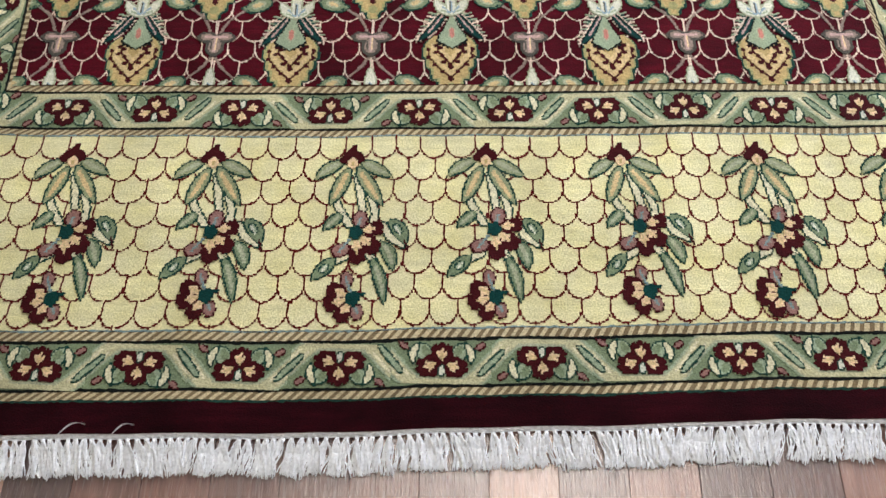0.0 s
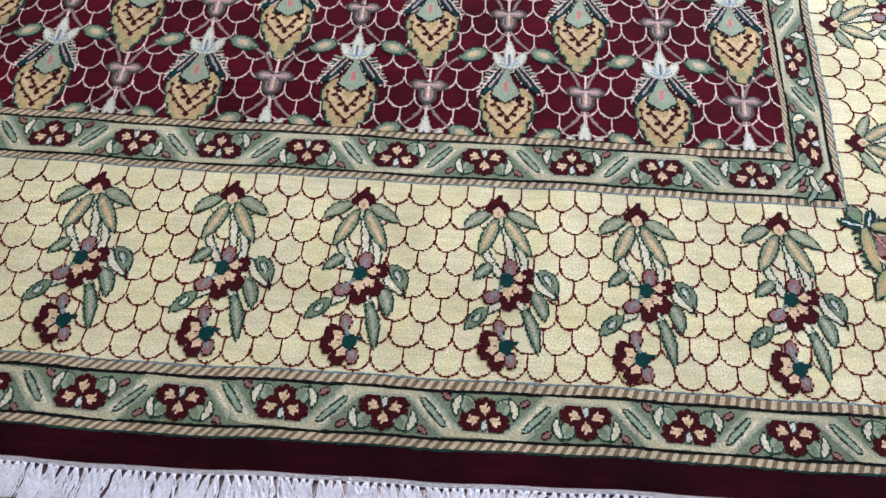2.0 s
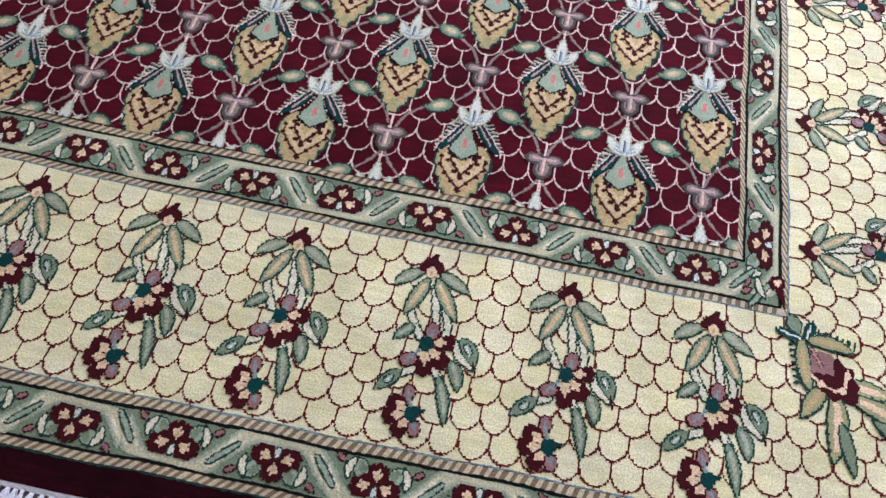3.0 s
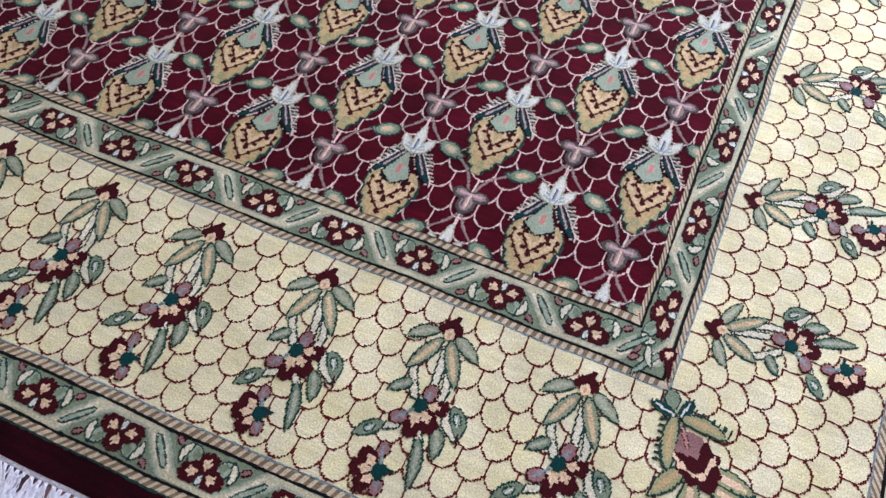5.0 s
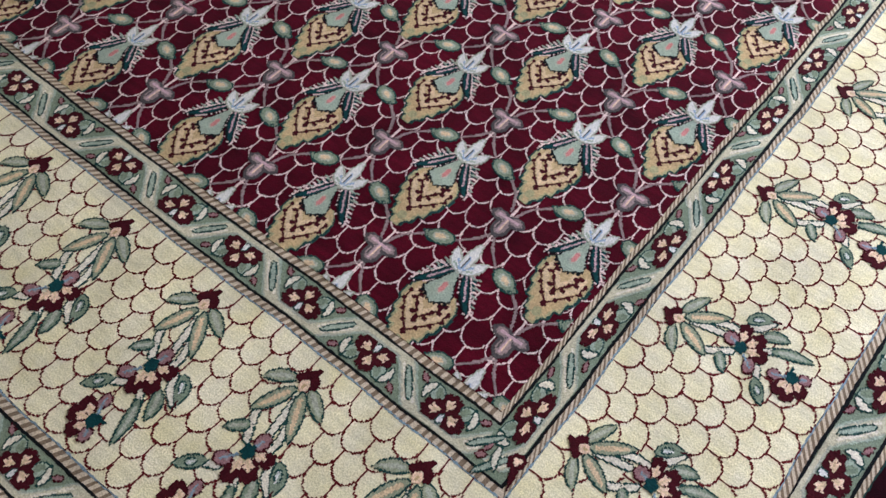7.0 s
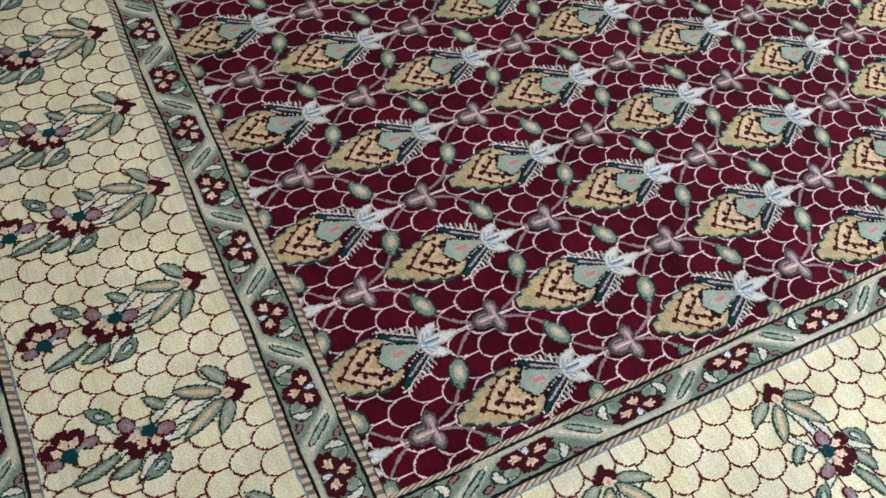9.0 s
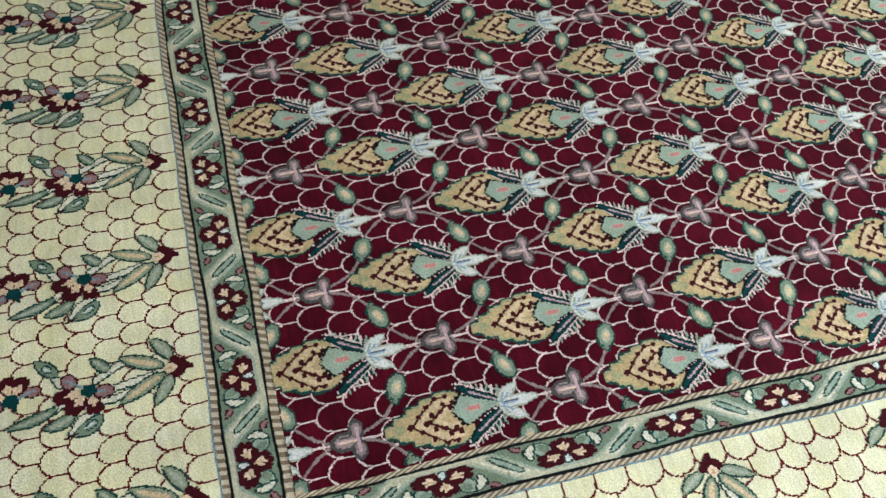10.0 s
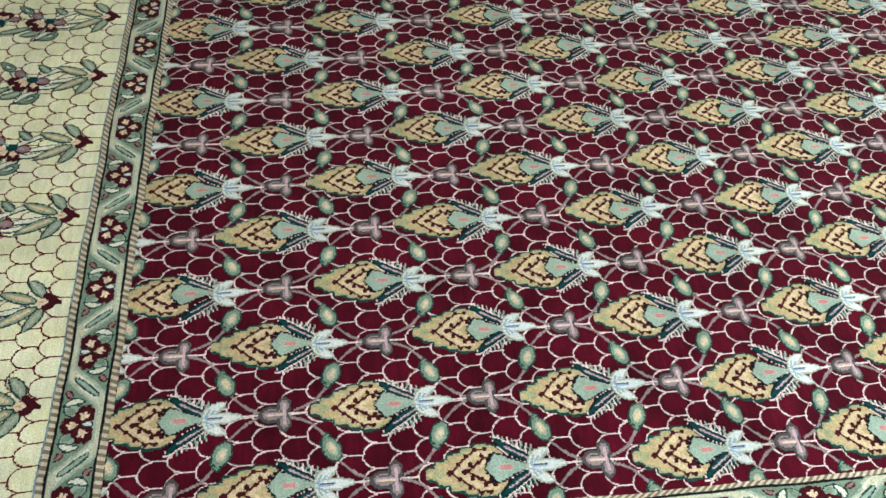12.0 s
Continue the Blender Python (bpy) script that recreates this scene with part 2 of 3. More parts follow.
BEND_Y = (-0.0090, -0.0012, -0.0268, 0.0004, -0.0045, -0.0263, -0.0071, -0.0036, 0.0108, -0.0101, -0.0012, 0.0147, 0.0019, -0.0139, 0.0082)


def warp(x, y):
    """the hand-woven rug is not quite square: rows drift and the lines of motifs lean a little"""
    x, y = np.asarray(x, float), np.asarray(y, float)
    u, v = np.clip(x, -1.9, 0.6) + 0.6, np.clip(y, -0.7, 1.6) - 0.4
    terms = (1, u, v, u * u, u * v, v * v, u ** 3, u * u * v, u * v * v, v ** 3, u ** 4, u ** 3 * v, u * u * v * v, u * v ** 3, v ** 4)
    dx, dy = sum(c * t for c, t in zip(BEND_X, terms)), sum(c * t for c, t in zip(BEND_Y, terms))
    dx = dx + 0.0012 * np.sin(17 * y + 3 * x + 1) + 0.0007 * np.sin(43 * y + 9 * x)
    dy = dy + 0.0012 * np.sin(15 * x + 2 * y) + 0.0008 * np.sin(39 * x + 7 * y + 2)
    return x + dx, y + dy


def spot(x, y, z=0.0, rot=0.0, sx=1.0, sy=1.0):
    """the place of a motif, leaning as the weave leans there"""
    e = 0.06
    px, py = warp([x, x + e, x - e, x, x], [y, y, y, y + e, y - e])
    m = Matrix.Identity(4)
    m[0][0], m[1][0] = (px[1] - px[2]) / (2 * e), (py[1] - py[2]) / (2 * e)
    m[0][1], m[1][1] = (px[3] - px[4]) / (2 * e), (py[3] - py[4]) / (2 * e)
    return Matrix.Translation((px[0], py[0], z)) @ m @ pose(0, 0, 0, 0, 0, rot) @ Matrix.Diagonal((sx, sy, 1, 1))


def rect(level):
    if level is None:
        return FX0, FX1, FY0, FY1
    return FX0 - SIDE[level], FX1 + SIDE[level], FY0 - ENDS[level], FY1 + ENDS[level]


rug = tagged(new("rug"), "burgundy and cream hand-knotted floral rug with white fringe on laminate", "rug")


def sides(a, b):
    """four mitred sides between two nested rectangles: start and end of the inner and outer line"""
    (ax0, ax1, ay0, ay1), (bx0, bx1, by0, by1) = rect(a), rect(b)
    return [((ax0, ay0), (ax1, ay0), (bx0, by0), (bx1, by0)), ((ax1, ay0), (ax1, ay1), (bx1, by0), (bx1, by1)),
            ((ax1, ay1), (ax0, ay1), (bx1, by1), (bx0, by1)), ((ax0, ay1), (ax0, ay0), (bx0, by1), (bx0, by0))]


def ring(name, a, b, colour, label="", parent=rug, z=0.0):
    jag = 0.0013 if name == "line" else 0.0
    n = 520 if jag else 90
    z = 0.0004 if jag else z
    rng = random.Random(len(a) + len(b))
    verts, faces = [], []
    for p, q, r, s in sides(a, b):
        for i in range(n):
            t = i / n
            for e, g in ((p, q), (r, s)):
                wx, wy = warp(e[0] + (g[0] - e[0]) * t, e[1] + (g[1] - e[1]) * t)
                verts.append((float(wx) + rng.uniform(-jag, jag), float(wy) + rng.uniform(-jag, jag), z))
    m = 4 * n
    faces = [(2 * i, 2 * i + 1, 2 * ((i + 1) % m) + 1, 2 * ((i + 1) % m)) for i in range(m)]
    ob = new(name, mesh_of(name, verts, faces, [colour], [0] * len(faces)))
    ob.parent = parent
    return tagged(ob, label)


def rope(a, b, slant, parent=rug):
    """twisted two-tone rope stripe: slanting blocks of tan and brown"""
    rnd = random.Random(slant * 1000 + len(a))
    verts, faces, index = [], [], []
    for p, q, r, s in sides(a, b):
        length = max(abs(s[0] - r[0]), abs(s[1] - r[1]))
        n = int(length / 0.0070)
        cuts = [(i + rnd.uniform(-0.13, 0.13)) / n for i in range(n + 1)]
        cuts[0], cuts[-1] = 0.0, 1.0
        base = len(verts)
        for i, t in enumerate(cuts):
            for k, (e, g) in enumerate(((p, q), (r, s))):
                u = min(1.0, max(0.0, t + (slant / length if k else 0.0))) if 0 < i < n else t
                wx, wy = warp(e[0] + (g[0] - e[0]) * u, e[1] + (g[1] - e[1]) * u)
                verts.append((float(wx), float(wy), 0.0))
        for i in range(n):
            faces.append((base + 2 * i, base + 2 * i + 1, base + 2 * i + 3, base + 2 * i + 2))
            index.append(i % 2)
    ob = new("rope_stripe", mesh_of("rope_stripe", verts, faces, ["tan", "brown"], index))
    ob.parent = parent
    return tagged(ob, "twisted rope stripe in tan and brown wool")


# field ground
gx, gy = np.meshgrid(np.linspace(FX0, FX1, 60), np.linspace(FY0, FY1, 90))
wx, wy = warp(gx, gy)
fv = np.stack([wx.ravel(), wy.ravel(), np.zeros(wx.size)], 1).tolist()
ff = [(r * 60 + c, r * 60 + c + 1, r * 60 + 61 + c, r * 60 + 60 + c) for r in range(89) for c in range(59)]
field = new("field", mesh_of("field", fv, ff, ["burgundy"], [0] * len(ff)))
field.parent = rug
tagged(field, "deep burgundy wool field")
rope("rope1", "black1", -0.010)
ring("line", "black1", "green1", "black")
inner_band = ring("guard_band", "green1", "black2", "sage", "sage green guard band with a zigzag ribbon and flowers")
ring("line", "black2", "rope2", "black")
rope("rope2", "blue1", -0.010)
ring("line", "blue1", "cream", "bluegrey")
border = ring("main_border", "cream", "blue2", "cream", "cream main border with flower sprays")
ring("line", "blue2", "rope3", "bluegrey")
rope("rope3", "black3", -0.010)
ring("line", "black3", "green2", "black")
outer_band = ring("guard_band", "green2", "black4", "sage", "sage green guard band with a zigzag ribbon and flowers")
ring("line", "black4", "rope4", "black")
rope("rope4", "blue3", -0.010)
ring("line", "blue3", "red", "outline")
ring("edge_band", "red", "end", "edge", "plain dark burgundy edge band")

# backing slab that gives the rug its thickness
bm = bmesh.new()
ex0, ex1, ey0, ey1 = rect("end")
rim = []
for p, q in (((ex0, ey0), (ex1, ey0)), ((ex1, ey0), (ex1, ey1)), ((ex1, ey1), (ex0, ey1)), ((ex0, ey1), (ex0, ey0))):
    for i in range(60):
        t = i / 60
        wx, wy = warp(p[0] + (q[0] - p[0]) * t, p[1] + (q[1] - p[1]) * t)
        rim.append((float(wx), float(wy)))
low = [bm.verts.new((x, y, FLOOR_Z)) for x, y in rim]
high = [bm.verts.new((x, y, -0.0006)) for x, y in rim]
bm.faces.new(high)
for i in range(len(rim)):
    j = (i + 1) % len(rim)
    bm.faces.new((low[i], low[j], high[j], high[i]))
part("backing", bm, MAT["edge"], rug)


# ---- knotted motifs ----
K = 2.6  # one knot, in millimetres


class Canvas:
    """a piece of the knot chart, in millimetres"""

    def __init__(self, x0, y0, x1, y1, knot=K):
        self.x0, self.y0, self.k = x0, y0, knot
        nx, ny = int(math.ceil((x1 - x0) / self.k)), int(math.ceil((y1 - y0) / self.k))
        self.X, self.Y = np.meshgrid(x0 + (np.arange(nx) + 0.5) * self.k, y0 + (np.arange(ny) + 0.5) * self.k)
        self.c = np.full((ny, nx), -1, dtype=np.int16)

    def ink(self, mask, colour):
        self.c[mask] = NAMES.index(colour)
        return self

    def ell(self, cx, cy, rx, ry, colour, rot=0.0, lobes=0, depth=0.0, edge=None):
        a = radians(rot)
        dx, dy = self.X - cx, self.Y - cy
        u, v = dx * math.cos(a) + dy * math.sin(a), -dx * math.sin(a) + dy * math.cos(a)
        ang = np.arctan2(v, u)
        if edge:
            self.ink(np.hypot(u / (rx + 2.6), v / (ry + 2.6)) < 1 + depth * np.cos(lobes * ang), edge)
        return self.ink(np.hypot(u / rx, v / ry) < 1 + depth * np.cos(lobes * ang), colour)

    def poly(self, pts, colour):
        inside = np.zeros(self.c.shape, bool)
        for (xa, ya), (xb, yb) in zip(pts, pts[1:] + pts[:1]):
            if ya != yb:
                inside ^= ((self.Y < ya) != (self.Y < yb)) & (self.X < xa + (self.Y - ya) * (xb - xa) / (yb - ya))
        return self.ink(inside, colour)

    def leaf(self, x0, y0, x1, y1, w, colour, edge="outline", core=None, bend=0.0, blunt=0.75):
        length = math.hypot(x1 - x0, y1 - y0)
        ax, ay = (x1 - x0) / length, (y1 - y0) / length
        dx, dy = self.X - x0, self.Y - y0
        s, d = (dx * ax + dy * ay) / length, -dx * ay + dy * ax
        sc = np.clip(s, 0, 1)
        d = d - bend * 4 * sc * (1 - sc)
        half = w / 2 * np.sin(np.pi * sc ** 0.85) ** blunt
        if edge:
            m = 3.0 / length
            self.ink((s > -m) & (s < 1 + m) & (np.abs(d) < half + 2.9) & ((half > 0.6) | (np.abs(d) < 1.6)), edge)
        self.ink((s > 0) & (s < 1) & (np.abs(d) < half), colour)
        if core:
            self.ink((s > 0.14) & (s < 0.84) & (np.abs(d) < half * 0.42), core)
        return self

    def line(self, pts, w, colour):
        w = max(w, 1.15 * self.k)
        for (xa, ya), (xb, yb) in zip(pts, pts[1:]):
            ll = (xb - xa) ** 2 + (yb - ya) ** 2 + 1e-9
            t = np.clip(((self.X - xa) * (xb - xa) + (self.Y - ya) * (yb - ya)) / ll, 0, 1)
            self.ink(np.hypot(self.X - xa - t * (xb - xa), self.Y - ya - t * (yb - ya)) < w / 2, colour)
        return self

    def trace(self, xs, ys, colour):
        """knots that a thin line passes"""
        ix, iy = ((np.asarray(xs) - self.x0) / self.k).astype(int), ((np.asarray(ys) - self.y0) / self.k).astype(int)
        ok = (ix >= 0) & (iy >= 0) & (ix < self.c.shape[1]) & (iy < self.c.shape[0])
        self.c[iy[ok], ix[ok]] = NAMES.index(colour)

    def clip(self, x0, y0, x1, y1):
        self.c[(self.X < x0) | (self.X > x1) | (self.Y < y0) | (self.Y > y1)] = -1
        return self

    def mesh(self, name, skirt=True, warped=False, jitter=0.27):
        ny, nx = self.c.shape
        rng = np.random.RandomState(7)
        vx, vy = np.meshgrid(self.x0 + np.arange(nx + 1) * self.k, self.y0 + np.arange(ny + 1) * self.k)
        vx, vy = vx + rng.uniform(-jitter, jitter, vx.shape) * self.k, vy + rng.uniform(-jitter, jitter, vy.shape) * self.k
        iy, ix = np.nonzero(self.c >= 0)
        if not len(iy):
            return None
        col = self.c[iy, ix]
        st = nx + 1
        quads = [np.stack([iy * st + ix, iy * st + ix + 1, (iy + 1) * st + ix + 1, (iy + 1) * st + ix], 1)]
        cols = [col]
        off = (ny + 1) * st
        if skirt:
            pad = np.pad(self.c, 1, constant_values=-1)
            for dy, dx, a, b in ((-1, 0, (0, 1), (0, 0)), (1, 0, (1, 0), (1, 1)), (0, -1, (0, 0), (1, 0)), (0, 1, (1, 1), (0, 1))):
                m = pad[iy + 1 + dy, ix + 1 + dx] < 0
                va, vb = (iy[m] + a[0]) * st + ix[m] + a[1], (iy[m] + b[0]) * st + ix[m] + b[1]
                quads.append(np.stack([va, vb, vb + off, va + off], 1))
                cols.append(col[m])
        f, col = np.concatenate(quads), np.concatenate(cols)
        x, y = vx.ravel() / 1000, vy.ravel() / 1000
        if warped:
            x, y = warp(x, y)
        top = np.stack([x, y, np.zeros_like(x)], 1)
        v = np.concatenate([top, top - (0, 0, 0.0016)]) if skirt else top
        used, f = np.unique(f, return_inverse=True)
        f = f.reshape(-1, 4)
        kinds = np.unique(col)
        return mesh_of(name, v[used].tolist(), f.tolist(), [NAMES[k] for k in kinds], np.searchsorted(kinds, col))


HAND = random.Random(21)


def by_hand(m):
    """no two motifs of a hand-knotted rug are quite alike"""
    return Matrix.Translation((HAND.uniform(-0.0012, 0.0012), HAND.uniform(-0.0012, 0.0012), 0)) @ m @ pose(0, 0, 0, 0, 0, HAND.uniform(-1.3, 1.3)) @ Matrix.Diagonal((HAND.uniform(0.975, 1.025), HAND.uniform(0.98, 1.02), 1, 1))


def inlay(name, me, m, parent, label=""):
    ob = new(name, me)
    ob.parent = parent
    ob.matrix_basis = m
    return tagged(ob, label) if label else ob


def scale_lines(cv, rows, columns, pitch, rise, x_start, y_start, colour, turn=False, keep=None, drift=None):
    """rows of fish scales: short stems that part into two arcs each; turn lays the rows along y"""
    a = np.linspace(0, math.pi / 2, 26)
    stem = np.linspace(0, 0.42 * rise, 14)
    for k in rows:
        for i in columns:
            n = i + 0.5 * (k % 2)
            cx = (x_start + pitch * n if drift is None else float(np.interp(n, *drift))) + 1.4 * math.sin(3.1 * k + 1.7 * i)
            y = y_start - rise * k + 1.0 * math.sin(2.3 * i + k)
            us = [np.full(14, cx)]
            vs = [y - stem]
            for sgn in (-1, 1):
                us.append(cx + sgn * pitch / 2 * (1 - np.cos(a)))
                vs.append(y - 0.42 * rise - 0.60 * rise * np.sin(a))
            u, v = np.concatenate(us), np.concatenate(vs)
            xs, ys = (-v, u) if turn else (u, v)
            if keep is not None:
                ok = keep(xs, ys)
                xs, ys = xs[ok], ys[ok]
            cv.trace(xs, ys, colour)


# scales of the field, then of the four sides of the cream border
cv = Canvas(FX0 * 1000, FY0 * 1000, FX1 * 1000, FY1 * 1000, 2.25)
scale_lines(cv, range(-52, 5), range(-34, 4), 45.0, 44.5, 0.0, 48.0, "white")
inlay("scale_lattice", cv.mesh("scale_lattice", skirt=False, warped=True), pose(0, 0, 0.0005), field, "fine ivory fish-scale lines")["kind"] = "stuff"

cx0, cx1, cy0, cy1 = [1000 * v for v in rect("cream")]
dx0, dx1, dy0, dy1 = [1000 * v for v in rect("blue2")]
ratio_b, ratio_r = (cy0 - dy0), (dx1 - cx1)


def south(x, y):
    d = (cy0 - y) / ratio_b
    return (d > 0) & (d < 1) & (x < cx1 + d * ratio_r) & (x > cx0 - d * ratio_r)


def east(x, y):
    d = (x - cx1) / ratio_r
    return (d > 0) & (d < 1) & (y > cy0 - d * ratio_b) & (y < cy1 + d * ratio_b)


# the weaver let the scales grow narrower from one corner to the other
SOUTH_STEMS = ((-30, -16, -12, -10, -6, -2, 0, 4, 8, 12, 16, 20, 40), (-1990, -1379, -1203, -1105, -930, -768, -687, -507, -332, -163, 7, 180, 1040))
south_cv = Canvas(dx0, dy0, dx1, cy0, 2.6)
scale_lines(south_cv, range(0, 9), range(-28, 32), 43.5, 41.1, 0.0, -197.5, "madder", keep=south, drift=SOUTH_STEMS)
EAST_STEMS = ((-14, -3, -2, -1, 0, 3, 7, 10, 14, 18, 62), (-690, -139, -85, -24, 30, 182, 394, 559, 764, 960, 3270))
east_cv = Canvas(cx1, dy0, dx1, dy1, 2.6)
scale_lines(east_cv, range(0, 9), range(-14, 62), 50.5, 36.2, 0.0, -144.0, "madder", True, east, EAST_STEMS)
north_cv = Canvas(dx0, cy1, dx1, cy1 + ratio_b, 2.6)
west_cv = Canvas(dx0, dy0, dx0 + ratio_r, dy1, 2.6)
north_cv.c, west_cv.c = south_cv.c[::-1].copy(), east_cv.c[:, ::-1].copy()
for cv in (south_cv, east_cv, north_cv, west_cv):
    inlay("scale_lattice", cv.mesh("scale_lattice", skirt=False, warped=True), pose(0, 0, 0.0005), border, "fine dark red fish-scale lines")["kind"] = "stuff"


# ---- motifs of the field, in millimetres from their cross flower ----
def palmette(cv):
    half = [(-176, 28), (-186, 39), (-200, 45), (-222, 46), (-224, 41), (-246, 40), (-248, 33), (-270, 31), (-272, 22), (-292, 19), (-294, 11), (-309, 8)]
    for grow, colour in ((3.4, "outline"), (0, "goldgreen"), (-3.5, "gold")):
        cv.poly([(h + grow, y - grow * 0.6) for y, h in half] + [(-h - grow, y - grow * 0.6) for y, h in reversed(half)], colour)
    for sg in (-1, 1):
        cv.line([(sg * 30, -196), (sg * 29, -220), (0, -258)], 9, "straw")
        cv.line([(sg * 13, -198), (sg * 13, -212), (0, -228)], 8, "straw")
        cv.line([(sg * 21, -194), (sg * 21, -210), (0, -240)], 4.2, "darkred")
        cv.line([(sg * 37, -208), (sg * 36, -224), (sg * 20, -246), (0, -268)], 3.4, "darkred")
        for u, y in ((38, -206), (38, -222), (27, -239), (13, -254), (25, -197), (17, -203), (25, -212), (14, -219), (12, -234)):
            cv.ell(sg * u, y, 4.4, 4.4, "darkred")
    cv.ell(0, -270, 5, 6, "darkred").ell(0, -245, 5, 5, "darkred").ell(0, -288, 8, 10, "goldgreen")
    return cv


def bud(cv):
    pts = [(0, -128), (8, -146), (13, -162), (22, -176), (24, -188), (16, -194), (9, -199), (0, -206)]
    pts = pts + [(-x, y) for x, y in pts[-2:0:-1]]
    cv.poly([(x * 1.07 + (1.2 if x > 0 else -1.2 if x < 0 else 0), y - (2.0 if y < -175 else 0)) for x, y in pts], "black")
    for i in range(-3, 4):
        cv.ell(i * 7.4, -195 - 9 * (1 - abs(i) / 3.2), 2.2, 4.0, "black")
    return cv.poly(pts, "lightsage").ell(0, -172, 7.5, 15, "oat").ell(0, -171, 4.4, 11, "pink")


def feather(cv, sg):
    for i in range(8):
        x, y = sg * (16 + i * 4.6), -129 - i * 7.0
        cv.line([(x, y), (sg * (35 + 3.3 * i), y + 4 - 0.8 * i)], 2.4, "white" if i % 2 else "lightsage")
        cv.line([(x - sg * 2, y - 3), (sg * (30 + 3.5 * i), y - 2 - 0.8 * i)], 2.4, "teal")
    cv.leaf(sg * 8, -122, sg * 55, -190, 15, "teal", "white", None, -sg * 4, 0.6)
    cv.leaf(sg * 9, -124, sg * 52, -188, 12, "teal", "black", None, -sg * 4, 0.6)
    return cv.line([(sg * 12, -130), (sg * 22, -148), (sg * 36, -170)], 3.2, "rose")


def lotus(cv):
    for sg in (-1, 1):
        cv.leaf(sg * 1, -131, sg * 28, -95, 15, "ice", "oat", None, -sg * 3, 0.62)
        cv.leaf(sg * 1, -130, sg * 22, -120, 8, "ice", None, None)
    cv.leaf(0, -132, 0, -68, 16, "ice", "oat", None, 0, 0.62)
    for sg in (-1, 1):
        cv.line([(sg * 3, -127), (sg * 15, -111)], 2.6, "blue").line([(sg * 10, -124), (sg * 18, -120)], 2.2, "lightsage")
    return cv.leaf(0, -130, 0, -92, 5, "blue", None).line([(0, -122), (0, -100)], 2.2, "slate")


def cross_flower(cv):
    arms = ((-16, 2, 15, 10.5), (16, 2, 15, 10.5), (0, -18, 14, 20.5))
    for grow, colour in ((1.14, "slate"), (0.76, "mauve")):
        for x, y, rx, ry in arms:
            cv.ell(x, y, rx * grow, ry * grow, colour)
    cv.line([(-19, 2), (19, 2)], 5.0, "rose").line([(0, 2), (0, -27)], 6.6, "rose")
    return cv.line([(0, 0), (0, -24)], 2.2, "peach").line([(-6, -8), (-6, -24)], 2.2, "slate")


def side_leaf(cv, sg):
    cv.leaf(sg * 58, -104, sg * 90, -105, 15, "sage", "outline", None, -sg * 3, 0.7).ell(sg * 62, -98, 21.5, 13.5, "sage", sg * -24, edge="outline")
    cv.leaf(sg * 60, -104, sg * 86, -105, 11, "sage", None)
    return cv.ell(sg * 63, -98, 13.5, 8.0, "oat", sg * -24).ell(sg * 64, -98, 9.5, 4.8, "straw", sg * -24)


def vine(cv):
    for sg in (-1, 1):
        cv.line([(sg * 4, -42), (sg * 14, -60), (sg * 26, -74), (sg * 42, -90)], 4.6, "mauve")
        cv.line([(sg * 84, -106), (sg * 97, -116), (sg * 112, -130), (sg * 122, -148), (sg * 128, -166)], 4.6, "mauve")
    return cv.line([(0, -38), (0, -68)], 3.6, "white").line([(0, 40), (0, 8)], 3.2, "white")


PIECES = [
    ("vine", vine, (-134, -170, 134, 42), 0.0008, "mauve curling vine"),
    ("leaf", lambda c: side_leaf(c, -1), (-112, -136, -30, -78), 0.0012, "sage green leaf with a peach heart"),
    ("leaf", lambda c: side_leaf(c, 1), (30, -136, 112, -78), 0.0012, "sage green leaf with a peach heart"),
    ("palmette", palmette, (-54, -318, 54, -170), 0.0012, "gold palmette with dark red spots"),
    ("feather_leaf", lambda c: feather(c, -1), (-74, -196, 0, -116), 0.0016, "dark green feathered leaf"),
    ("feather_leaf", lambda c: feather(c, 1), (0, -196, 74, -116), 0.0016, "dark green feathered leaf"),
    ("bud", bud, (-30, -214, 30, -124), 0.0020, "sage green bud with a pink heart"),
    ("lotus", lotus, (-44, -136, 44, -58), 0.0024, "ivory lotus blossom with a pale blue heart"),
    ("cross_flower", cross_flower, (-34, -44, 34, 12), 0.0018, "small grey-pink cross flower"),
]
CACHE = {}
F = [v * 1000 for v in (FX0, FY0, FX1, FY1)]
for j in range(0, 16):
    for i in range(-5, 7):
        cx, cy = -270.0 * i - (135.0 if j % 2 else 0.0), 178.0 * j + 8.0
        for n, (name, draw, b, z, label) in enumerate(PIECES):
            box = (max(b[0], F[0] - cx), max(b[1], F[1] - cy), min(b[2], F[2] - cx), min(b[3], F[3] - cy))
            if box[2] - box[0] < 3 or box[3] - box[1] < 3:
                continue
            key = (n,) + tuple(round(v) for v in box)
            if key not in CACHE:
                CACHE[key] = draw(Canvas(*b)).clip(*box).mesh(name)
            if CACHE[key]:
                place = spot(cx / 1000, cy / 1000, z)
                inlay(name, CACHE[key], by_hand(place) if key[1:] == b else place, field, label)


# ---- flower sprays of the cream border, in millimetres from their head's top ----
STEMS = (((-26, -84), (-14, -112), (4, -140)), ((10, -52), (17, -85), (22, -112)), ((32, -84), (42, -118), (40, -136)),
         ((56, -140), (66, -160), (86, -172)), ((2, -192), (-14, -202)), ((34, -186), (44, -200)))


